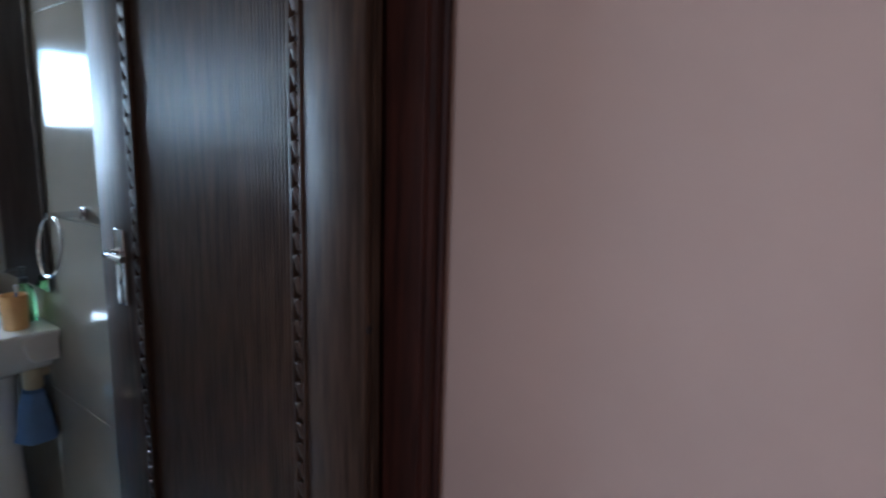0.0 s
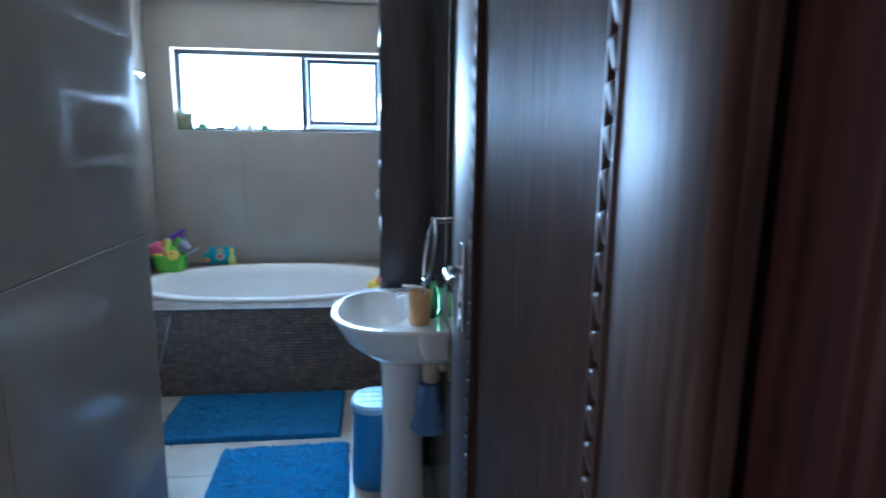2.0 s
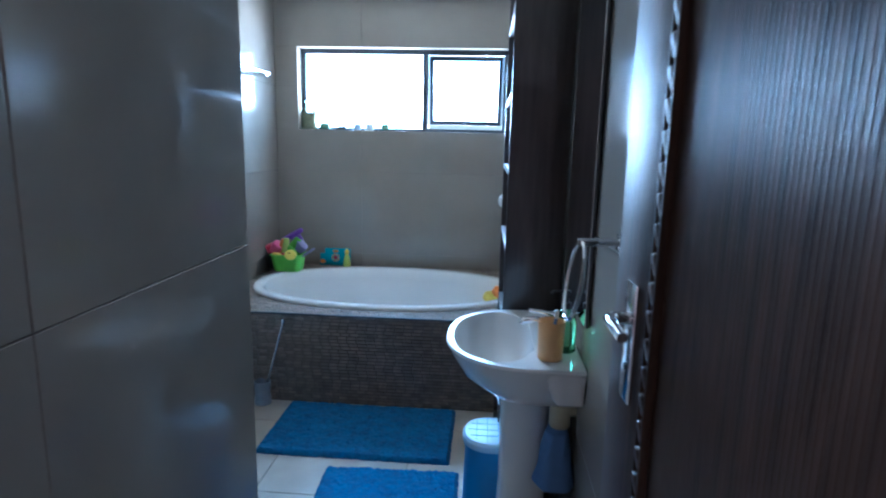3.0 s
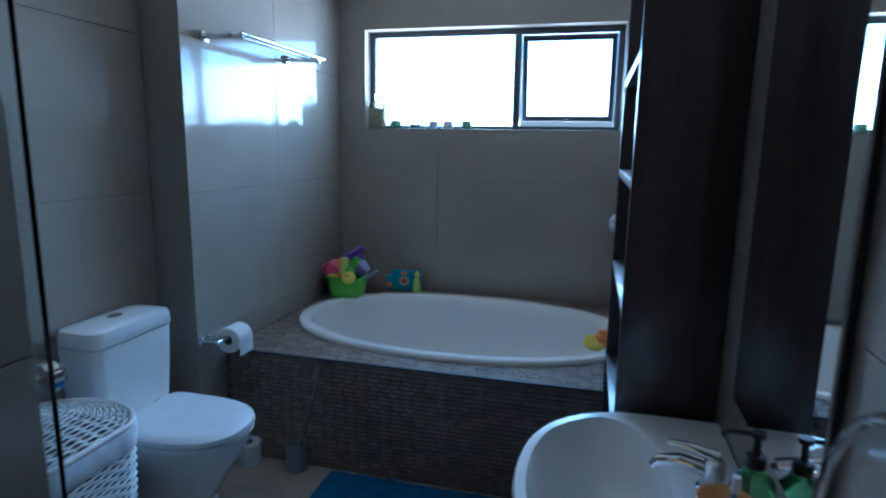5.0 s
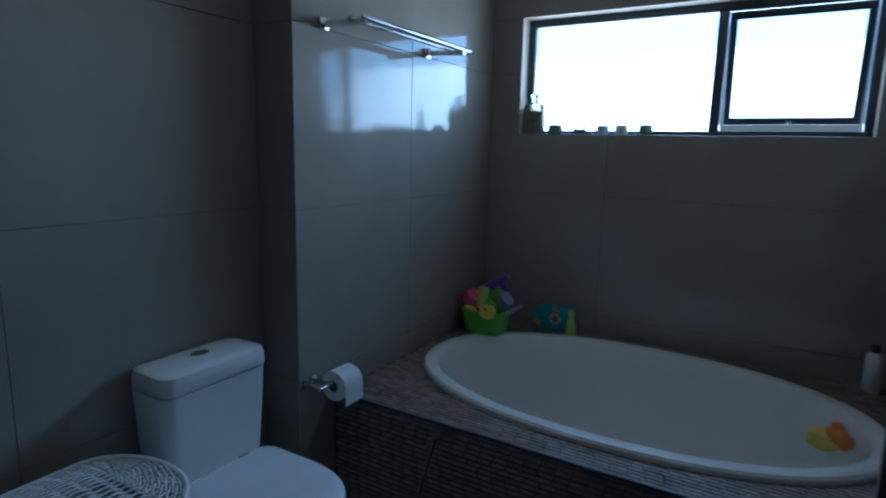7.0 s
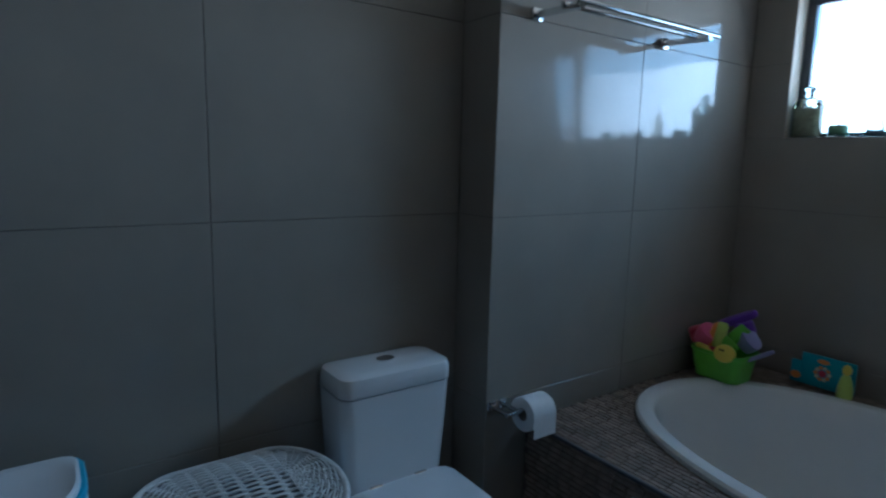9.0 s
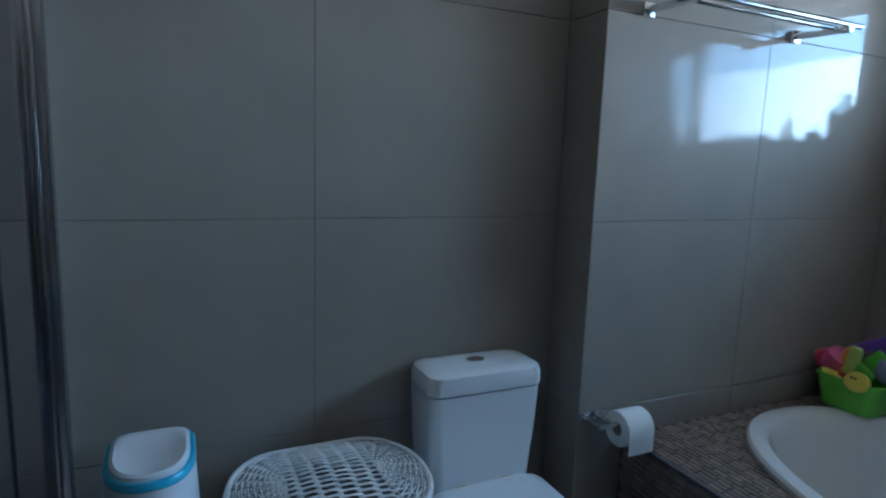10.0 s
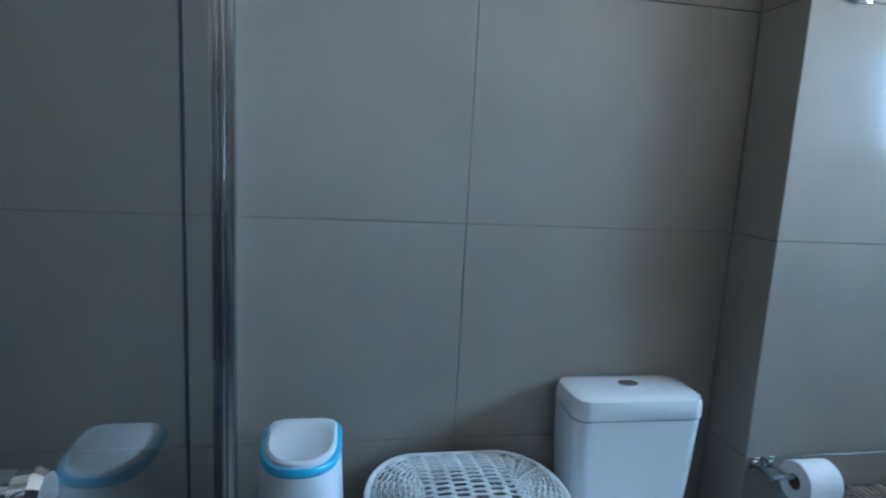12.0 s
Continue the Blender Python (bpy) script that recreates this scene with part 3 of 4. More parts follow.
# waste pipe and things under the basin
trap = thing("bottle_trap", "cream plastic waste trap below the basin", "waste trap", (0.95, 1.47, 0.6))
bm = B()
lathe(bm, (0.955, 1.45), [(0.028, 0.60), (0.031, 0.605), (0.031, 0.67), (0.020, 0.675), (0.020, 0.70)], 16)
part("trap", bm, CREAM, trap)
bm = B()
tube(bm, [(0.955, 1.45, 0.65), (1.0, 1.45, 0.65)], 0.017, 10)
part("pipe", bm, CREAM, trap)
bag = thing("cleaning_cloth", "faded blue cloth hanging from the waste pipe", "cloth", (0.95, 1.43, 0.62))
bm = B()
secs = []
for i in range(9):
    z = 0.60 - 0.021 * i
    secs.append([(0.945 + (0.03 + 0.004 * i) * math.cos(t / 24 * 2 * math.pi) + 0.004 * math.sin(5 * t / 24 * 2 * math.pi + i), 1.43 + (0.045 + 0.003 * i) * math.sin(t / 24 * 2 * math.pi) + 0.005 * math.cos(4 * t / 24 * 2 * math.pi), z) for t in range(24)])
loft(bm, secs)
part("cloth", bm, NAVY, bag)

# ---- mirror, towel ring ----
mirror = thing("wall_mirror", "tall frameless mirror on the tiled wall above the basin", "mirror", (0.998, 1.52, 0.95))
bm = B()
box(bm, 0.990, 0.9945, 1.318, 1.728, 0.95, 2.05)
part("backing", bm, BLACK, mirror, smooth=False)
bm = B()
box(bm, 0.985, 0.990, 1.318, 1.728, 0.95, 2.05, bevel=0.002, seg=1)
part("mirror_glass", bm, MIRROR, mirror, smooth=False)
tring = thing("towel_ring", "chrome towel ring on a short wall arm", "towel ring", (1.0, 1.02, 1.232))
bm = B()
box(bm, 0.988, 0.9999, 1.003, 1.037, 1.215, 1.249, bevel=0.003)
part("mount", bm, CHROME, tring)
bm = B()
tube(bm, [(0.99, 1.02, 1.232), (0.905, 1.02, 1.232)], 0.009, 12)
part("arm", bm, CHROME, tring)
bm = B()
tube(bm, [(0.915 - 0.012 * (1 - math.cos(a)), 1.02 + 0.083 * math.sin(a), 1.149 + 0.083 * math.cos(a)) for a in [2 * math.pi * i / 40 for i in range(40)]], 0.0045, 8, closed=True)
part("ring", bm, CHROME, tring)

# ---- shelf tower ----
SX0, SY0, SY1 = 0.787, 1.895, 2.58
shelf = thing("shelf_unit", "tall dark-stained open shelf tower, half full", "shelf", (0.89, 2.24, 0))
for y0, y1 in ((SY0, SY0 + 0.022), (SY1 - 0.022, SY1)):
    bm = B()
    box(bm, SX0, 0.996, y0, y1, 0.0, 2.25, bevel=0.0015)
    part("side_panel", bm, SHELFWOOD, shelf)
bm = B()
box(bm, 0.984, 0.996, SY0 + 0.022, SY1 - 0.022, 0.0, 2.25)
part("back_panel", bm, SHELFWOOD, shelf, smooth=False)
SHELVES = (0.10, 0.40, 0.72, 1.045, 1.338, 1.612, 1.92, 2.228)
for z in SHELVES:
    bm = B()
    box(bm, SX0 + 0.001, 0.984, SY0 + 0.022, SY1 - 0.022, z - 0.022, z, bevel=0.0015)
    part("board", bm, SHELFWOOD, shelf)

# ---- stool, mats ----
stool = thing("step_stool", "small blue plastic stool with a pale ribbed top", "stool", (0.768, 1.83, 0))
bm = B()
loft(bm, [oval((0.768, 1.83), r, r, z, 40, 2.3) for r, z in ((0.108, 0.0), (0.110, 0.006), (0.106, 0.12), (0.102, 0.312), (0.106, 0.327), (0.106, 0.339))])
part("body", bm, STOOL_B, stool)
bm = B()
loft(bm, [oval((0.768, 1.83), r, r, z, 40, 2.3) for r, z in ((0.109, 0.339), (0.112, 0.345), (0.112, 0.361), (0.104, 0.371), (0.094, 0.373))])
top = part("top", bm, STOOL_T, stool, "pale blue top with crossing grooves")
for k in (-0.06, -0.02, 0.02, 0.06):
    bm = B()
    w = math.sqrt(0.092 ** 2 - k * k)
    box(bm, 0.768 + k - 0.0015, 0.768 + k + 0.0015, 1.83 - w, 1.83 + w, 0.3715, 0.3745)
    part("groove", bm, STOOL_B, top)
for k in (-0.045, 0.0, 0.045):
    bm = B()
    w = math.sqrt(0.092 ** 2 - k * k)
    box(bm, 0.768 - w, 0.768 + w, 1.83 + k - 0.0015, 1.83 + k + 0.0015, 0.3715, 0.3742)
    part("groove", bm, STOOL_B, top)


def bath_mat(x0, x1, y0, y1, label, turn=0.0):
    bm = B()
    nx, ny = int((x1 - x0) / 0.008), int((y1 - y0) / 0.008)
    rnd = random.Random(int(x0 * 100) + 7)
    grid = []
    for j in range(ny + 1):
        row = []
        for i in range(nx + 1):
            e = min(i, nx - i, j, ny - j)
            h = 0.004 if e == 0 else 0.014 if e == 1 else 0.021 + rnd.uniform(-0.0035, 0.0035) + 0.004 * noise.noise((i * 0.12, j * 0.12, x0))
            row.append(bm.verts.new((x0 + (x1 - x0) * i / nx + rnd.uniform(-0.003, 0.003), y0 + (y1 - y0) * j / ny + rnd.uniform(-0.003, 0.003), h)))
        grid.append(row)
    for j in range(ny):
        for i in range(nx):
            bm.faces.new((grid[j][i], grid[j][i + 1], grid[j + 1][i + 1], grid[j + 1][i]))
    edge = grid[0] + [r[-1] for r in grid[1:]] + grid[-1][-2::-1] + [r[0] for r in grid[-2:0:-1]]
    low = [bm.verts.new((v.co.x, v.co.y, 0.0)) for v in edge]
    for i in range(len(edge)):
        j = (i + 1) % len(edge)
        bm.faces.new((edge[j], edge[i], low[i], low[j]))
    c = Vector(((x0 + x1) / 2, (y0 + y1) / 2, 0))
    bm.transform(Matrix.Translation(c) @ Matrix.Rotation(radians(turn), 4, "Z") @ Matrix.Translation(-c))
    return solo("bath_mat", bm, MAT_BLUE, label, "bath mat", group="blue bath mats")


bath_mat(-0.315, 0.588, 2.19, 2.715, "deep blue shaggy bath mat lying along the bath")
bath_mat(0.062, 0.645, 1.50, 2.115, "blue shaggy mat lying in front of the basin", 2.0)

# ---- towel rail ----
rail = thing("towel_rail", "chrome double-bar towel rail on the tiled wall", "towel rail", (XC, 3.04, 1.81))
for y in (2.70, 3.345):
    bm = B()
    box(bm, XC, XC + 0.016, y - 0.02, y + 0.02, 1.792, 1.832, bevel=0.004)
    tube(bm, [(XC + 0.01, y, 1.812), (XC + 0.190, y, 1.806)], 0.011, 12)
    part("bracket", bm, CHROME, rail)
for x, z in ((XC + 0.130, 1.818), (XC + 0.183, 1.818)):
    bm = B()
    tube(bm, [(x, 2.685, z), (x, 3.40, z)], 0.0082, 14)
    part("bar", bm, CHROME, rail)

# ---- toilet rolls, brush ----
holder = thing("toilet_roll_holder", "chrome toilet roll holder on the wall end", "roll holder", (XC, 2.60, 0.625))
bm = B()
for y in (2.585, 2.63):
    box(bm, XC, XC + 0.008, y - 0.016, y + 0.016, 0.572, 0.604, bevel=0.003)
part("mount", bm, CHROME, holder)
for y in (2.585, 2.63):
    bm = B()
    tube(bm, [(XC + 0.006, y, 0.588), (XC + 0.085, y, 0.588)], 0.0085, 12)
    part("arm", bm, CHROME, holder)
bm = B()
tube(bm, [(XC + 0.085, 2.575, 0.588), (XC + 0.085, 2.745, 0.588)], 0.0075, 12)
part("spindle", bm, CHROME, holder)


def paper_roll(c, axis, label, r=0.055, w=0.098):
    ob = thing("toilet_roll", label, "toilet roll", c)
    m = Matrix.Translation(c) @ (Matrix.Rotation(radians(90), 4, "X") if axis == "y" else Matrix())
    bm = B()
    loft(bm, [circle((0, 0), rr, z, 40) for rr, z in ((0.021, -w / 2), (r - 0.002, -w / 2), (r, -w / 2 + 0.002), (r, w / 2 - 0.002), (r - 0.002, w / 2), (0.021, w / 2))], False, False)
    bm.transform(m)
    part("paper", bm, PAPER, ob)
    bm = B()
    loft(bm, [circle((0, 0), rr, z, 32) for rr, z in ((0.021, -w / 2), (0.0195, -w / 2), (0.0195, w / 2), (0.021, w / 2))], False, False)
    bm.transform(m)
    part("tube", bm, CARD, ob)
    return ob


roll = paper_roll((XC + 0.085, 2.693, 0.576), "y", "white toilet roll hanging on its chrome holder")
bm = B()
loft(bm, [[(XC + 0.085 + 0.0555 * math.cos(a), y, 0.576 + 0.0555 * math.sin(a)) for y in (2.645, 2.741)] for a in [radians(60 - 8 * i) for i in range(8)]]
     + [[(XC + 0.1405, y, 0.572 - 0.012 * i) for y in (2.645, 2.741)] for i in range(1, 6)], False, False, closed=False)
part("loose_sheet", bm, PAPER, roll)
paper_roll((-0.70, 2.690, 0.0495), "z", "spare toilet roll standing on the floor")
tb = thing("toilet_brush", "chrome-handled toilet brush in a frosted grey holder", "toilet brush", (-0.47, 2.70, 0))
bm = B()
lathe(bm, (-0.47, 2.70), [(0.045, 0.0), (0.047, 0.004), (0.040, 0.06), (0.044, 0.125), (0.041, 0.127), (0.036, 0.06), (0.001, 0.03)])
part("holder", bm, FROST, tb)
bm = B()
tube(bm, [(-0.465, 2.70, 0.04), (-0.335, 2.672, 0.475)], 0.006, 10)
part("handle", bm, CHROME, tb)
bm = B()
tube(bm, [(-0.337, 2.672, 0.470), (-0.332, 2.671, 0.488), (-0.331, 2.671, 0.495)], [0.0075, 0.011, 0.007], 12)
part("knob", bm, CHROME, tb)

# ---- waste bin ----
bn = thing("pedal_bin", "tall slim white plastic bin with a light blue rim", "bin", (-0.80, 1.38, 0))


def bin_sec(hx, hy, z, tilt=0.0, cx=-0.795):
    return [(x, y, 0.984 * z + tilt * (x - cx)) for x, y, _ in dee(cx - hx, cx + hx, 1.38, hy, z, e=2.5, rb=0.03)]


bm = B()
loft(bm, [bin_sec(0.135, 0.118, 0.0), bin_sec(0.138, 0.120, 0.008), bin_sec(0.135, 0.115, 0.15), bin_sec(0.128, 0.108, 0.35), bin_sec(0.117, 0.096, 0.58), bin_sec(0.1115, 0.0895, 0.699, -0.03)])
part("body", bm, PLASTIC_W, bn)
bm = B()
loft(bm, [bin_sec(0.1125, 0.0905, 0.699, -0.03), bin_sec(0.1145, 0.092, 0.702, -0.03), bin_sec(0.113, 0.091, 0.712, -0.03), bin_sec(0.110, 0.088, 0.717, -0.03)])
part("rim", bm, PLASTIC_B, bn, "light blue rim band")
bm = B()
loft(bm, [bin_sec(0.104, 0.080, 0.716, -0.03), bin_sec(0.103, 0.079, 0.726, -0.03), bin_sec(0.096, 0.072, 0.730, -0.03), bin_sec(0.080, 0.058, 0.726, -0.03), bin_sec(0.05, 0.035, 0.722, -0.03)])
part("lid", bm, PLASTIC_W, bn)

# ---- wicker hamper ----
HC, HA, HL, HX = (-0.735, 1.765), 0.13, 0.105, 1.45
hamper = thing("laundry_hamper", "white wicker laundry hamper with an oval woven lid", "hamper", (HC[0], HC[1], 0))


def stadium(d, n, half=HL):
    """Round a short spine along y at distance d, by length."""
    out = []
    per = 2 * math.pi * d + 4 * half
    for i in range(n):
        s = per * i / n
        if s < math.pi * d:
            a = s / d
            out.append((d * math.cos(a), half + d * math.sin(a)))
        elif s < math.pi * d + 2 * half:
            out.append((-d, half - (s - math.pi * d)))
        elif s < 2 * math.pi * d + 2 * half:
            a = math.pi + (s - math.pi * d - 2 * half) / d
            out.append((d * math.cos(a), -half + d * math.sin(a)))
        else:
            out.append((d, -half + (s - 2 * math.pi * d - 2 * half)))
    return [(HX * x, y) for x, y in out]


LZ = 0.592


def dome(x, y):
    q = (x / (HA * HX)) ** 2 + (y / (HA + HL)) ** 2
    return LZ + 0.028 * max(0.0, 1 - q)


def weave(x, y):
    """Phase of the weave: even steps along the spine, even angles round its two ends."""
    x = x / HX
    side = 1.0 if x >= 0 else -1.0
    if abs(y) <= HL:
        return math.pi * y / 0.042 * side
    a = math.atan2(abs(y) - HL, abs(x))
    return side * math.copysign(math.pi * HL / 0.042 + a / radians(18) * math.pi, y)


bm = B()
rnd = random.Random(21)
for k in range(19):
    d = 0.004 + 0.0067 * k
    n = max(40, int((2 * math.pi * d + 4 * HL) / 0.0045))
    pts = []
    for x, y in stadium(d, n):
        pts.append((HC[0] + x + rnd.uniform(-0.0006, 0.0006), HC[1] + y, dome(x, y) + 0.0042 * math.sin(weave(x, y) + math.pi * (k % 2)) + rnd.uniform(-0.0004, 0.0004)))
    tube(bm, pts, 0.0029, 5, closed=True)
lidw = part("lid", bm, WICKER, hamper, "oval woven wicker lid")


def stake(a, b):
    bm = B()
    tube(bm, [(HC[0] + a[0] + (b[0] - a[0]) * f, HC[1] + a[1] + (b[1] - a[1]) * f, dome(a[0] + (b[0] - a[0]) * f, a[1] + (b[1] - a[1]) * f)) for f in (0, 0.25, 0.5, 0.75, 1)], 0.0030, 5)
    part("stake", bm, WICKER, lidw)


for i in range(-2, 3):
    for off in (-0.003, 0.003):
        stake((-(HA - 0.006) * HX, i * 0.042 + off), ((HA - 0.006) * HX, i * 0.042 + off))
for end in (-1, 1):
    for i in range(1, 10):
        a = radians(18 * i)
        stake((0.010 * HX * math.cos(a), end * (HL + 0.010 * math.sin(a))), ((HA - 0.006) * HX * math.cos(a), end * (HL + (HA - 0.006) * math.sin(a))))
# added dark sheet under the lid: shade in the weave's gaps, as colour
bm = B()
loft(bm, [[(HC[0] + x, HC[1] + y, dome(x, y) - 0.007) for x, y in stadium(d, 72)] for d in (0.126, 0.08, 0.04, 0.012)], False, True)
part("lid_gap_shade", bm, WICKER_SHADE, hamper)
bm = B()
tube(bm, [(HC[0] + x, HC[1] + y, LZ - 0.001) for x, y in stadium(HA, 96)], 0.0085, 8, closed=True)
part("lid_edge", bm, WICKER, lidw)
bm = B()
loft(bm, [[(HC[0] + x + 0.0015 * math.sin(i * 0.9 + z * 60), HC[1] + y, z) for i, (x, y) in enumerate(stadium(d, 96))] for d, z in ((HA + 0.002, LZ - 0.008), (HA + 0.006, LZ - 0.018), (HA + 0.006, LZ - 0.055), (HA + 0.004, LZ - 0.070), (HA - 0.004, LZ - 0.070))], False, False)
part("liner_cuff", bm, CLOTH, hamper, "white cotton liner folded over the rim")
bm = B()
zc, k = 0.012, 0
while zc < LZ - 0.075:
    d = HA - 0.022 + 0.022 * zc / 0.6
    n = 132
    pts = [(HC[0] + x * (1 + 0.017 * math.sin(2 * math.pi * i / 6 + math.pi * (k % 2))), HC[1] + y * (1 + 0.013 * math.sin(2 * math.pi * i / 6 + math.pi * (k % 2))), zc) for i, (x, y) in enumerate(stadium(d, n))]
    tube(bm, pts, 0.0052, 4, closed=True)
    zc += 0.0125
    k += 1
part("woven_side", bm, WICKER, hamper)
# added dark core inside the body, coloured as shade behind the woven side
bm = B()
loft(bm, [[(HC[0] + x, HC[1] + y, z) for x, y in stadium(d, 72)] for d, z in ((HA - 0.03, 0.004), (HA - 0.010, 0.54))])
part("side_gap_shade", bm, WICKER_SHADE, hamper)

# ---- shower enclosure ----
GY = 1.176
shower = thing("shower_enclosure", "framed clear glass shower screen and door", "shower", (-0.4, GY, 0))
bm = B()
box(bm, -0.999, -0.962, GY - 0.018, GY + 0.030, 0.0, 2.0, bevel=0.004)
box(bm, -0.962, -0.945, GY - 0.010, GY + 0.012, 0.0, 2.0, bevel=0.003)
part("wall_profile", bm, ALU, shower)
bm = B()
box(bm, -0.945, -0.628, GY - 0.004, GY + 0.004, 0.07, 1.98, bevel=0.001, seg=1)
p = part("fixed_pane", bm, GLASS, shower, smooth=False)
bm = B()
box(bm, -0.628, -0.618, GY - 0.007, GY + 0.007, 0.07, 1.98, bevel=0.002)
part("seal", bm, RUBBER, shower)
bm = B()
box(bm, -0.618, 0.040, GY - 0.004, GY + 0.004, 0.07, 1.98, bevel=0.001, seg=1)
sdoor = part("door_pane", bm, GLASS, shower, smooth=False)
bm = B()
lathe(bm, (0, 0), [(0.010, 0.0), (0.010, 0.018), (0.021, 0.022), (0.023, 0.036), (0.018, 0.044)], 20)
bm.transform(Matrix.Translation((-0.008, GY + 0.004, 1.080)) @ Matrix.Rotation(radians(-90), 4, "X"))
part("knob", bm, CHROME, sdoor, "round chrome door knob")
bm = B()
box(bm, -0.945, 0.040, GY - 0.018, GY + 0.018, 1.98, 2.01, bevel=0.003)
part("head_rail", bm, ALU, shower)
bm = B()
box(bm, -0.945, 0.040, GY - 0.03, GY + 0.03, 0.0, 0.07, bevel=0.006)
part("kerb", bm, PLASTIC_W, shower)

# ---- toys on the bath's corner ----
RZ = DZ + 0.0005
tub = thing("toy_tub", "lime green plastic tub heaped with bath toys", "tub", (-0.64, 3.70, RZ))
TC = (-0.645, 3.660)
ZR = DZ + 0.024
bm = B()
loft(bm, [rrect(TC[0], TC[1], hx, hy, 0.035, ZR + z) for hx, hy, z in ((0.088, 0.068, 0.001), (0.090, 0.070, 0.004), (0.104, 0.082, 0.105), (0.109, 0.087, 0.108), (0.109, 0.087, 0.118), (0.101, 0.079, 0.118), (0.088, 0.066, 0.012))], True, True)
part("tub", bm, GREEN, tub)


def blob(c, a, b, h, rot, name, mat, label, n=20, e=2.6):
    bm = B()
    loft(bm, [oval((0, 0), a * f, b * f, h * z, n, e) for f, z in ((0.7, -0.5), (0.95, -0.42), (1, -0.2), (1, 0.2), (0.95, 0.42), (0.7, 0.5))])
    bm.transform(Matrix.Translation(c) @ Euler([radians(q) for q in rot]).to_matrix().to_4x4())
    return solo(name, bm, mat, label, "toy", group="bath toys")


tx, ty, tz = TC[0], TC[1], ZR + 0.100
for name, mat, label, c, size, rot in (
        ("toy_boat", PURPLE, "purple plastic toy boat on top of the heap", (0.020, 0.030, 0.140), (0.085, 0.026, 0.030), (14, -30, 8)),
        ("toy_scoop", PINKT, "pink plastic scoop in the green tub", (-0.075, -0.005, 0.052), (0.045, 0.040, 0.085), (15, 34, 0)),
        ("toy_ball", RED, "crimson toy in the green tub", (-0.122, 0.015, 0.048), (0.040, 0.040, 0.060), (0, -20, 30)),
        ("toy_bottle", ORANGE, "orange toy bottle in the green tub", (-0.035, -0.020, 0.062), (0.024, 0.020, 0.125), (8, 22, 0)),
        ("toy_cup", LIME, "pale lime toy cup in the green tub", (-0.008, -0.030, 0.068), (0.022, 0.020, 0.120), (0, 8, 20)),
        ("toy_jug", GREEN, "green toy jug in the green tub", (0.045, 0.005, 0.085), (0.026, 0.022, 0.100), (0, 40, 0)),
        ("toy_bowl", LILAC, "lilac toy bowl leaning in the green tub", (0.080, 0.015, 0.070), (0.048, 0.030, 0.070), (20, 48, 0)),
        ("toy_spade", LILAC, "pale grey toy spade leaning out of the tub", (0.130, 0.000, 0.020), (0.070, 0.016, 0.016), (0, -34, 0)),
        ("toy_fish", YELLOW, "yellow toy fish at the tub's rim", (-0.045, -0.050, 0.012), (0.050, 0.018, 0.020), (0, 10, 0)),
        ("toy_block", RED, "dark red toy block in the tub", (0.000, -0.045, 0.018), (0.040, 0.020, 0.028), (0, -6, 0)),
        ("toy_rake", GREEN, "small green toy rake among the toys", (0.025, -0.030, 0.040), (0.030, 0.010, 0.070), (0, -50, 10)),
        ("toy_bucket", PURPLE, "small purple toy bucket in the heap", (0.058, 0.030, 0.110), (0.036, 0.032, 0.060), (10, -20, 0))):
    blob((tx + c[0], ty + c[1], tz + c[2]), *size, rot, name, mat, label)
duck = thing("round_toy", "round pale yellow toy with two dark eyes", "toy", (tx + 0.045, ty - 0.075, tz), group="bath toys")
FM = Matrix.Translation((tx + 0.042, ty - 0.078, tz + 0.022)) @ Matrix.Rotation(radians(72), 4, "X")
bm = B()
loft(bm, [oval((0, 0), 0.042 * f, 0.036 * f, z, 24) for f, z in ((0.6, -0.014), (0.95, -0.009), (1, 0), (0.95, 0.009), (0.6, 0.014))])
bm.transform(FM)
part("body", bm, YELLOW, duck)
for ex in (-0.014, -0.002):
    bm = B()
    loft(bm, [oval((ex, 0.010), 0.004, 0.005, z, 10) for z in (0.012, 0.0165)])
    bm.transform(FM)
    part("eye", bm, BLACK, duck)
bsk = thing("wire_basket", "dark box with a chrome wire rim beside the green tub", "basket", (-0.77, 3.76, ZR))
bm = B()
box(bm, -0.820, -0.752, 3.72, 3.84, ZR - 0.012, ZR + 0.085, bevel=0.006)
part("box", bm, BLACK, bsk)
for z in (0.090, 0.102):
    bm = B()
    tube(bm, [(x, y, ZR + z) for x, y, _ in rrect(-0.786, 3.78, 0.034, 0.06, 0.012, 0)], 0.003, 6, closed=True)
    part("wire", bm, CHROME, bsk)

book = thing("bath_book", "teal foam bath book with an orange flower picture", "bath book", (-0.385, 3.90, ZR))
bm = B()
box(bm, -0.455, -0.265, 3.896, 3.914, ZR - 0.01, ZR + 0.118, bevel=0.005)
box(bm, -0.492, -0.452, 3.897, 3.913, ZR - 0.01, ZR + 0.080, bevel=0.005)
page = part("page", bm, TEAL, book)


def disc(c, r, y, mat, name, parent, n=16, rz=None):
    bm = B()
    loft(bm, [[(c[0] + r * s * math.cos(2 * math.pi * i / n), yy, c[1] + (rz or r) * s * math.sin(2 * math.pi * i / n)) for i in range(n)] for s, yy in ((1, y), (0.9, y - 0.002))], False, True)
    return part(name, bm, mat, parent)


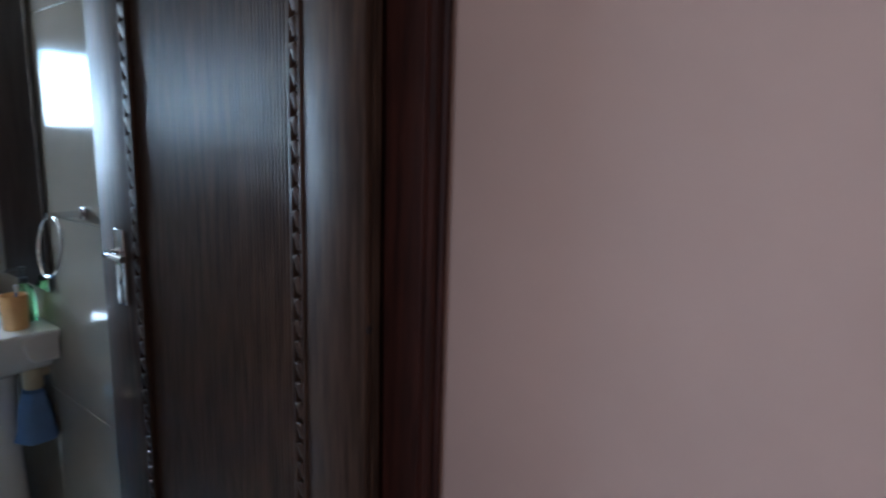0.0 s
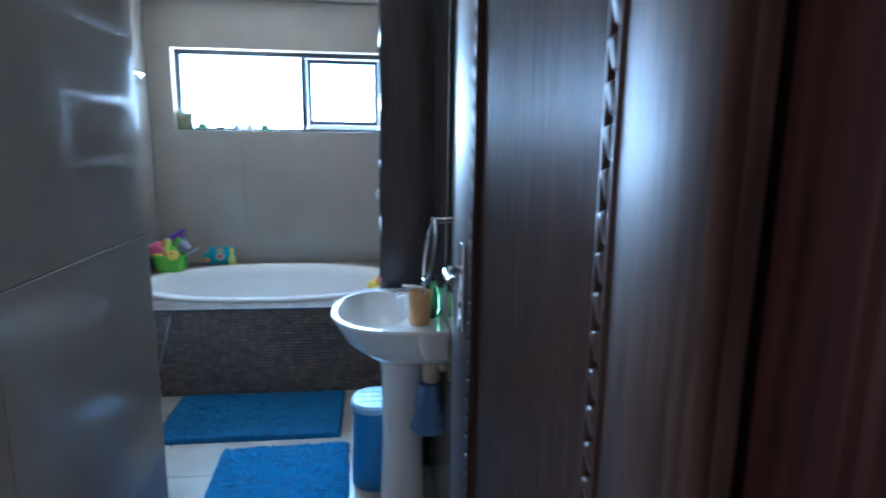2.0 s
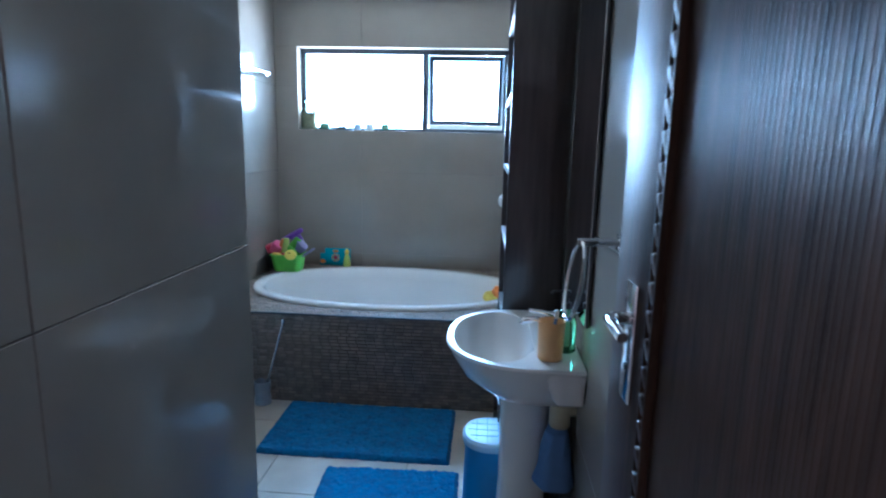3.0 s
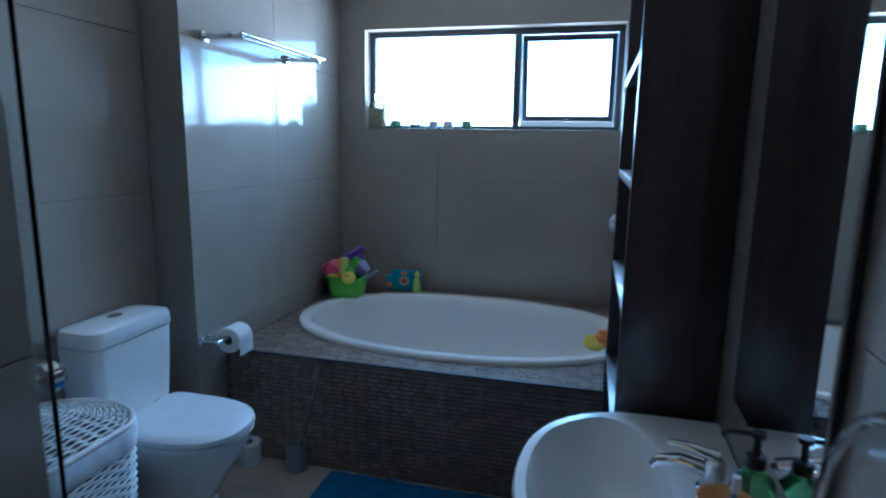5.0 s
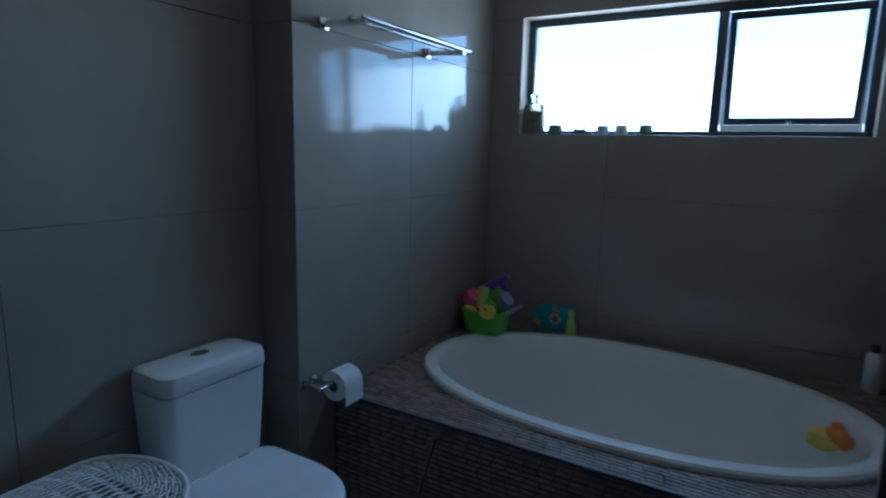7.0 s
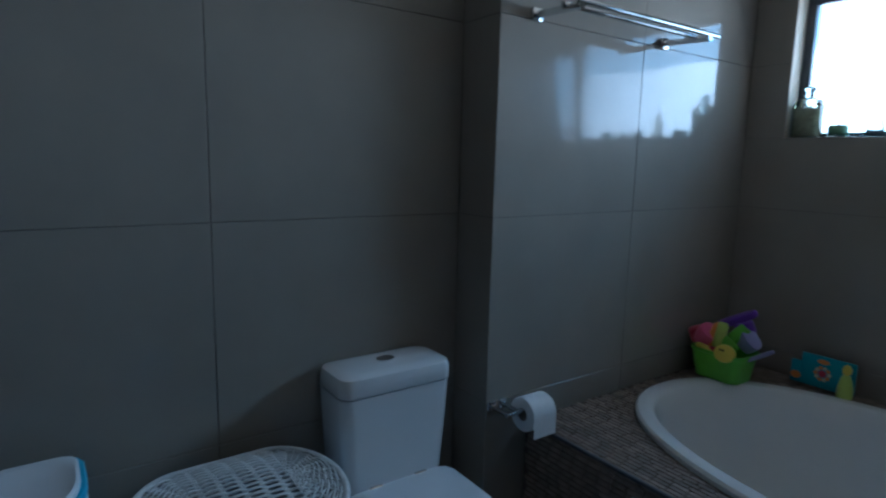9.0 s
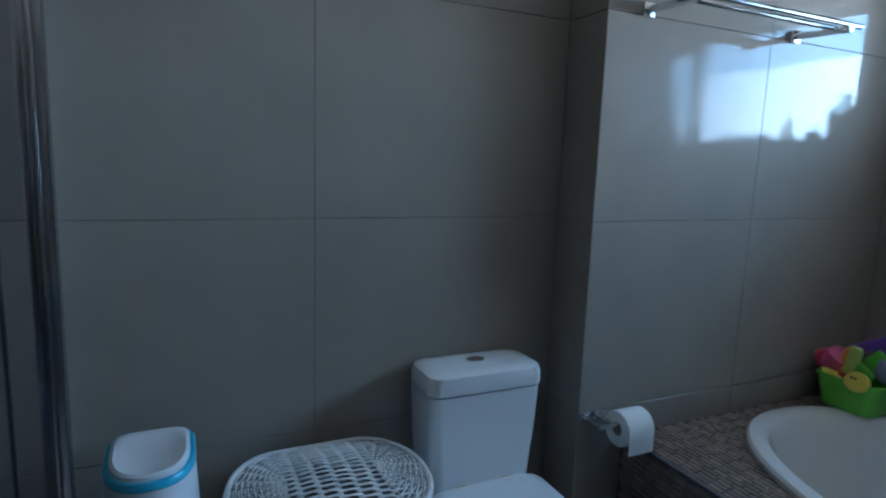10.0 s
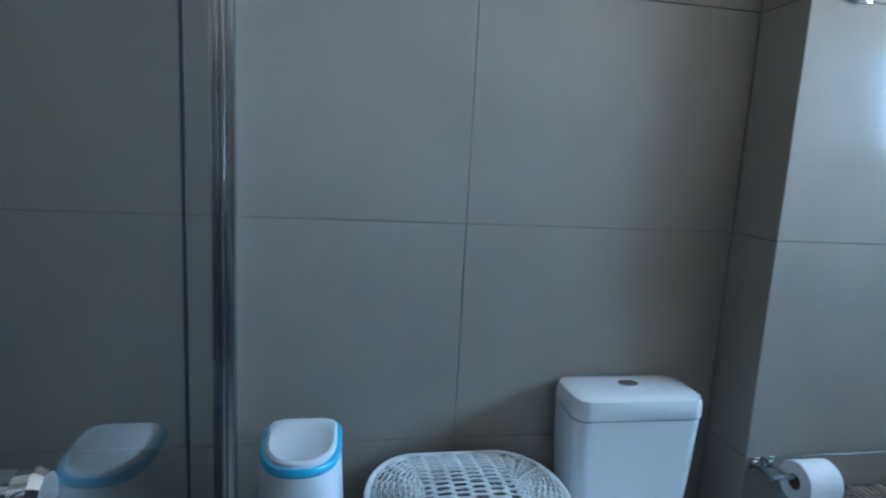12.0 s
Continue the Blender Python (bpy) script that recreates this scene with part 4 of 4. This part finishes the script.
fc = (-0.375, ZR + 0.050)
for i in range(10):
    a = 2 * math.pi * i / 10
    disc((fc[0] + 0.024 * math.cos(a), fc[1] + 0.024 * math.sin(a)), 0.0075, 3.8955, ORANGE if i % 2 else CREAM, "petal", page, 8)
disc(fc, 0.014, 3.8950, RED, "flower_centre", page)
disc((-0.375, ZR + 0.098), 0.022, 3.8955, ORANGE, "orange_patch", page, 12, 0.010)
disc((-0.470, ZR + 0.020), 0.020, 3.8960, ORANGE, "orange_patch", page, 12, 0.016)
fig = thing("bubble_bath_bottle", "yellow-green figure-shaped bubble bath bottle", "bottle", (-0.285, 3.86, ZR))
bm = B()
lathe(bm, (-0.282, 3.862), [(0.026, ZR - 0.005), (0.028, ZR + 0.004), (0.026, ZR + 0.03), (0.020, ZR + 0.06), (0.015, ZR + 0.075), (0.009, ZR + 0.084)])
part("body", bm, LIME, fig)
bm = B()
lathe(bm, (-0.282, 3.862), [(0.008, ZR + 0.082), (0.015, ZR + 0.09), (0.016, ZR + 0.104), (0.011, ZR + 0.116), (0.003, ZR + 0.122)])
part("cap", bm, YELLOW, fig)
swim = thing("floating_toy", "yellow and red plastic toy inside the bath", "toy", (0.80, 3.50, 0.36))
bm = B()
loft(bm, [oval((0.765, 3.48), 0.055 * f, 0.045 * f, 0.445 + z, 20) for f, z in ((0.6, -0.035), (0.95, -0.02), (1, 0), (0.8, 0.025), (0.4, 0.036))])
part("body", bm, YELLOW, swim)
bm = B()
for cx, cz, r in ((0.80, 0.475, 0.035), (0.825, 0.455, 0.030), (0.80, 0.50, 0.022)):
    loft(bm, [oval((cx, 3.47), r * f, r * f, cz + r * z, 16) for f, z in ((0.5, -0.85), (0.9, -0.45), (1, 0), (0.9, 0.45), (0.5, 0.85))])
part("flower", bm, ORANGE, swim)

# ---- window sill things ----
SZ = WZ0 + 0.0005


def jar_things():
    jar = thing("shell_jar", "clear glass jar filled with beige shells on the sill", "jar", (-0.60, 4.043, SZ))
    bm = B()
    loft(bm, [rrect(-0.600, 4.043, hx, hx * 0.62, 0.018, SZ + z) for hx, z in ((0.050, 0.0), (0.053, 0.004), (0.053, 0.125), (0.046, 0.150), (0.018, 0.162), (0.018, 0.182), (0.020, 0.186))])
    part("glass", bm, JAR, jar)
    bm = B()
    rnd = random.Random(3)
    for i in range(70):
        c = (-0.600 + rnd.uniform(-0.040, 0.040), 4.043 + rnd.uniform(-0.022, 0.022), SZ + 0.012 + rnd.random() * (0.118 if i % 3 else 0.13))
        r = rnd.uniform(0.006, 0.011)
        loft(bm, [oval((c[0], c[1]), r * f, r * f * 0.8, c[2] + r * z, 6) for f, z in ((0.4, -0.8), (1, 0), (0.4, 0.8))])
    loft(bm, [rrect(-0.600, 4.043, 0.045, 0.026, 0.015, SZ + z) for z in (0.008, 0.118)])
    part("shells", bm, SHELL, jar)
    bm = B()
    lathe(bm, (-0.600, 4.043), [(0.015, SZ + 0.187), (0.021, SZ + 0.190), (0.021, SZ + 0.200), (0.010, SZ + 0.206)], 14)
    part("stopper", bm, JAR, jar)


jar_things()


def candle(x, r, h, mat, label, wick=False, dish=False):
    c = thing("candle", label, "candle", (x, 4.04, SZ), group="candles on the window sill")
    z0 = SZ
    if dish:
        bm = B()
        lathe(bm, (x, 4.04), [(r * 1.05, z0), (r * 1.2, z0 + 0.006), (r * 1.2, z0 + 0.012), (r * 1.05, z0 + 0.012), (r, z0 + 0.006)], 20)
        part("dish", bm, JAR, c)
        z0 += 0.0075
    bm = B()
    lathe(bm, (x, 4.04), [(r * 0.9, z0), (r, z0 + 0.005), (r, z0 + h - 0.008), (r * 0.85, z0 + h), (r * 0.4, z0 + h - 0.003)], 20)
    part("wax", bm, mat, c)
    if wick:
        bm = B()
        tube(bm, [(x, 4.04, z0 + h - 0.004), (x + 0.002, 4.04, z0 + h + 0.045)], 0.0025, 6)
        part("wick", bm, BLACK, c)


candle(-0.482, 0.036, 0.040, CANDLE_G, "grey-green candle in a glass dish with a tall wick", True, True)
candle(-0.240, 0.028, 0.044, CANDLE_B, "pale blue round candle on the window sill")
candle(-0.150, 0.030, 0.046, PLASTIC_W, "white round candle on the window sill")
candle(-0.038, 0.030, 0.040, CANDLE_G, "green round candle on the window sill", False, True)
for x, s in ((-0.415, 0.016), (-0.305, 0.018), (-0.195, 0.012), (-0.095, 0.012)):
    bm = B()
    loft(bm, [oval((x, 4.045), s * f, s * 0.8 * f, SZ + z * s, 12) for f, z in ((0.8, 0.0), (1, 0.3), (0.7, 0.75), (0.3, 0.95))])
    solo("pebble", bm, BLACK, "small dark pebble on the window sill", "pebble", group="pebbles on the sill")
lamp = thing("glass_holder", "clear conical glass candle holder with a dark wick", "candle holder", (-0.355, 4.04, SZ))
bm = B()
lathe(bm, (-0.355, 4.04), [(0.036, SZ), (0.037, SZ + 0.004), (0.024, SZ + 0.05), (0.008, SZ + 0.125), (0.006, SZ + 0.128)], 20)
part("cone", bm, JAR, lamp)
bm = B()
tube(bm, [(-0.355, 4.04, SZ + 0.126), (-0.351, 4.04, SZ + 0.160)], 0.003, 6)
part("wick", bm, BLACK, lamp)

# ---- things on the shelves and the deck ----


def shelf_bottle(x, y, z, r, h, mat, capmat, label):
    b = thing("toiletry_bottle", label, "bottle", (x, y, z), group="toiletries")
    bm = B()
    lathe(bm, (x, y), [(r * 0.92, z + 0.0005), (r, z + 0.004), (r, z + h * 0.72), (r * 0.8, z + h * 0.8), (r * 0.42, z + h * 0.84)], 20)
    part("body", bm, mat, b)
    bm = B()
    lathe(bm, (x, y), [(r * 0.45, z + h * 0.835), (r * 0.5, z + h * 0.85), (r * 0.5, z + h * 0.98), (r * 0.4, z + h)], 16)
    part("cap", bm, capmat, b)


shelf_bottle(0.925, 2.45, 1.045, 0.032, 0.165, FROST, YELLOW, "grey toiletry bottle with a yellow cap on the shelf")
shelf_bottle(0.925, 2.35, 1.045, 0.040, 0.150, PURPLE, PLASTIC_W, "purple lotion bottle with a white cap on the shelf")
shelf_bottle(0.925, 2.24, 1.045, 0.036, 0.130, PINKT, PLASTIC_W, "pink lotion bottle with a white cap on the shelf")
shelf_bottle(0.930, 3.915, DZ, 0.030, 0.190, PLASTIC_W, BLACK, "white shampoo bottle with a black cap in the bath corner")
jarw = thing("basket_pot", "white enamel pot on the lower shelf", "pot", (0.905, 2.32, 0.72))
bm = B()
lathe(bm, (0.905, 2.32), [(0.055, 0.7205), (0.060, 0.726), (0.072, 0.83), (0.076, 0.834), (0.074, 0.838), (0.066, 0.832), (0.054, 0.735), (0.002, 0.73)], 28)
part("pot", bm, PLASTIC_W, jarw)
puff = thing("bath_puff", "white net bath puff hanging beside the shelf", "bath puff", (0.805, 2.625, 1.16))
bm = B()
rnd = random.Random(8)
for k in range(26):
    q = Euler((rnd.uniform(0, 6.3), rnd.uniform(0, 6.3), rnd.uniform(0, 6.3))).to_matrix()
    tube(bm, [Vector((0.805, 2.625, 1.155)) + q @ Vector((0.030 * math.cos(a), 0.030 * math.sin(a), 0.007 * math.sin(5 * a) + 0.008)) for a in [2 * math.pi * i / 16 for i in range(16)]], 0.0045, 5, closed=True)
part("net", bm, CLOTH, puff)
bm = B()
tube(bm, [(0.805, 2.612, 1.185), (0.806, 2.590, 1.23), (0.808, 2.582, 1.27)], 0.0022, 6)
part("cord", bm, CLOTH, puff)

# ---- tiles, last ----
clad(wall_left, (XL, 0, 0), (0, 1, 0), (1, 0, 0), (-0.07, 0.58, 1.781, YC))
clad(wall_column, (XC, 0, 0), (0, 1, 0), (1, 0, 0), (YC, 3.244, YW))
clad(wall_column, (0, YC, 0), (1, 0, 0), (0, -1, 0), (XL, XC))
clad(wall_window, (0, YW, 0), (1, 0, 0), (0, -1, 0), (XC, -0.20, XR), hole=(WX0, WX1, WZ0, WZ1))
clad(wall_right, (XR, 0, 0), (0, 1, 0), (-1, 0, 0), (0.80, 1.40, 2.60, 3.80, YW))
clad(wall_partition, (0.196, 0, 0), (0, 1, 0), (1, 0, 0), (-0.07, 0.42, 1.03))
clad(wall_partition, (0, 1.03, 0), (1, 0, 0), (0, 1, 0), (0.099, 0.196))
clad(wall_partition, (0.099, 0, 0), (0, 1, 0), (-1, 0, 0), (-0.07, 0.42, 1.03))
for i in range(-3, 3):
    for j in range(-4, 8):
        x0, x1, y0, y1 = max(-1.3, i * 0.6 - 0.2), min(1.1, i * 0.6 + 0.4), max(-2.2, j * 0.6 + 0.11), min(4.0, j * 0.6 + 0.71)
        if x1 - x0 > 0.05 and (x0 < 1.1 or y0 < 0.0) and y1 - y0 > 0.05:
            piece("tile", floor, FLOOR, (0, 0, 0), (1, 0, 0), (0, 0, 1), x0, x1, y0, y1, gap=0.0018, up=(0, 1, 0), thick=0.008)
mosaic()
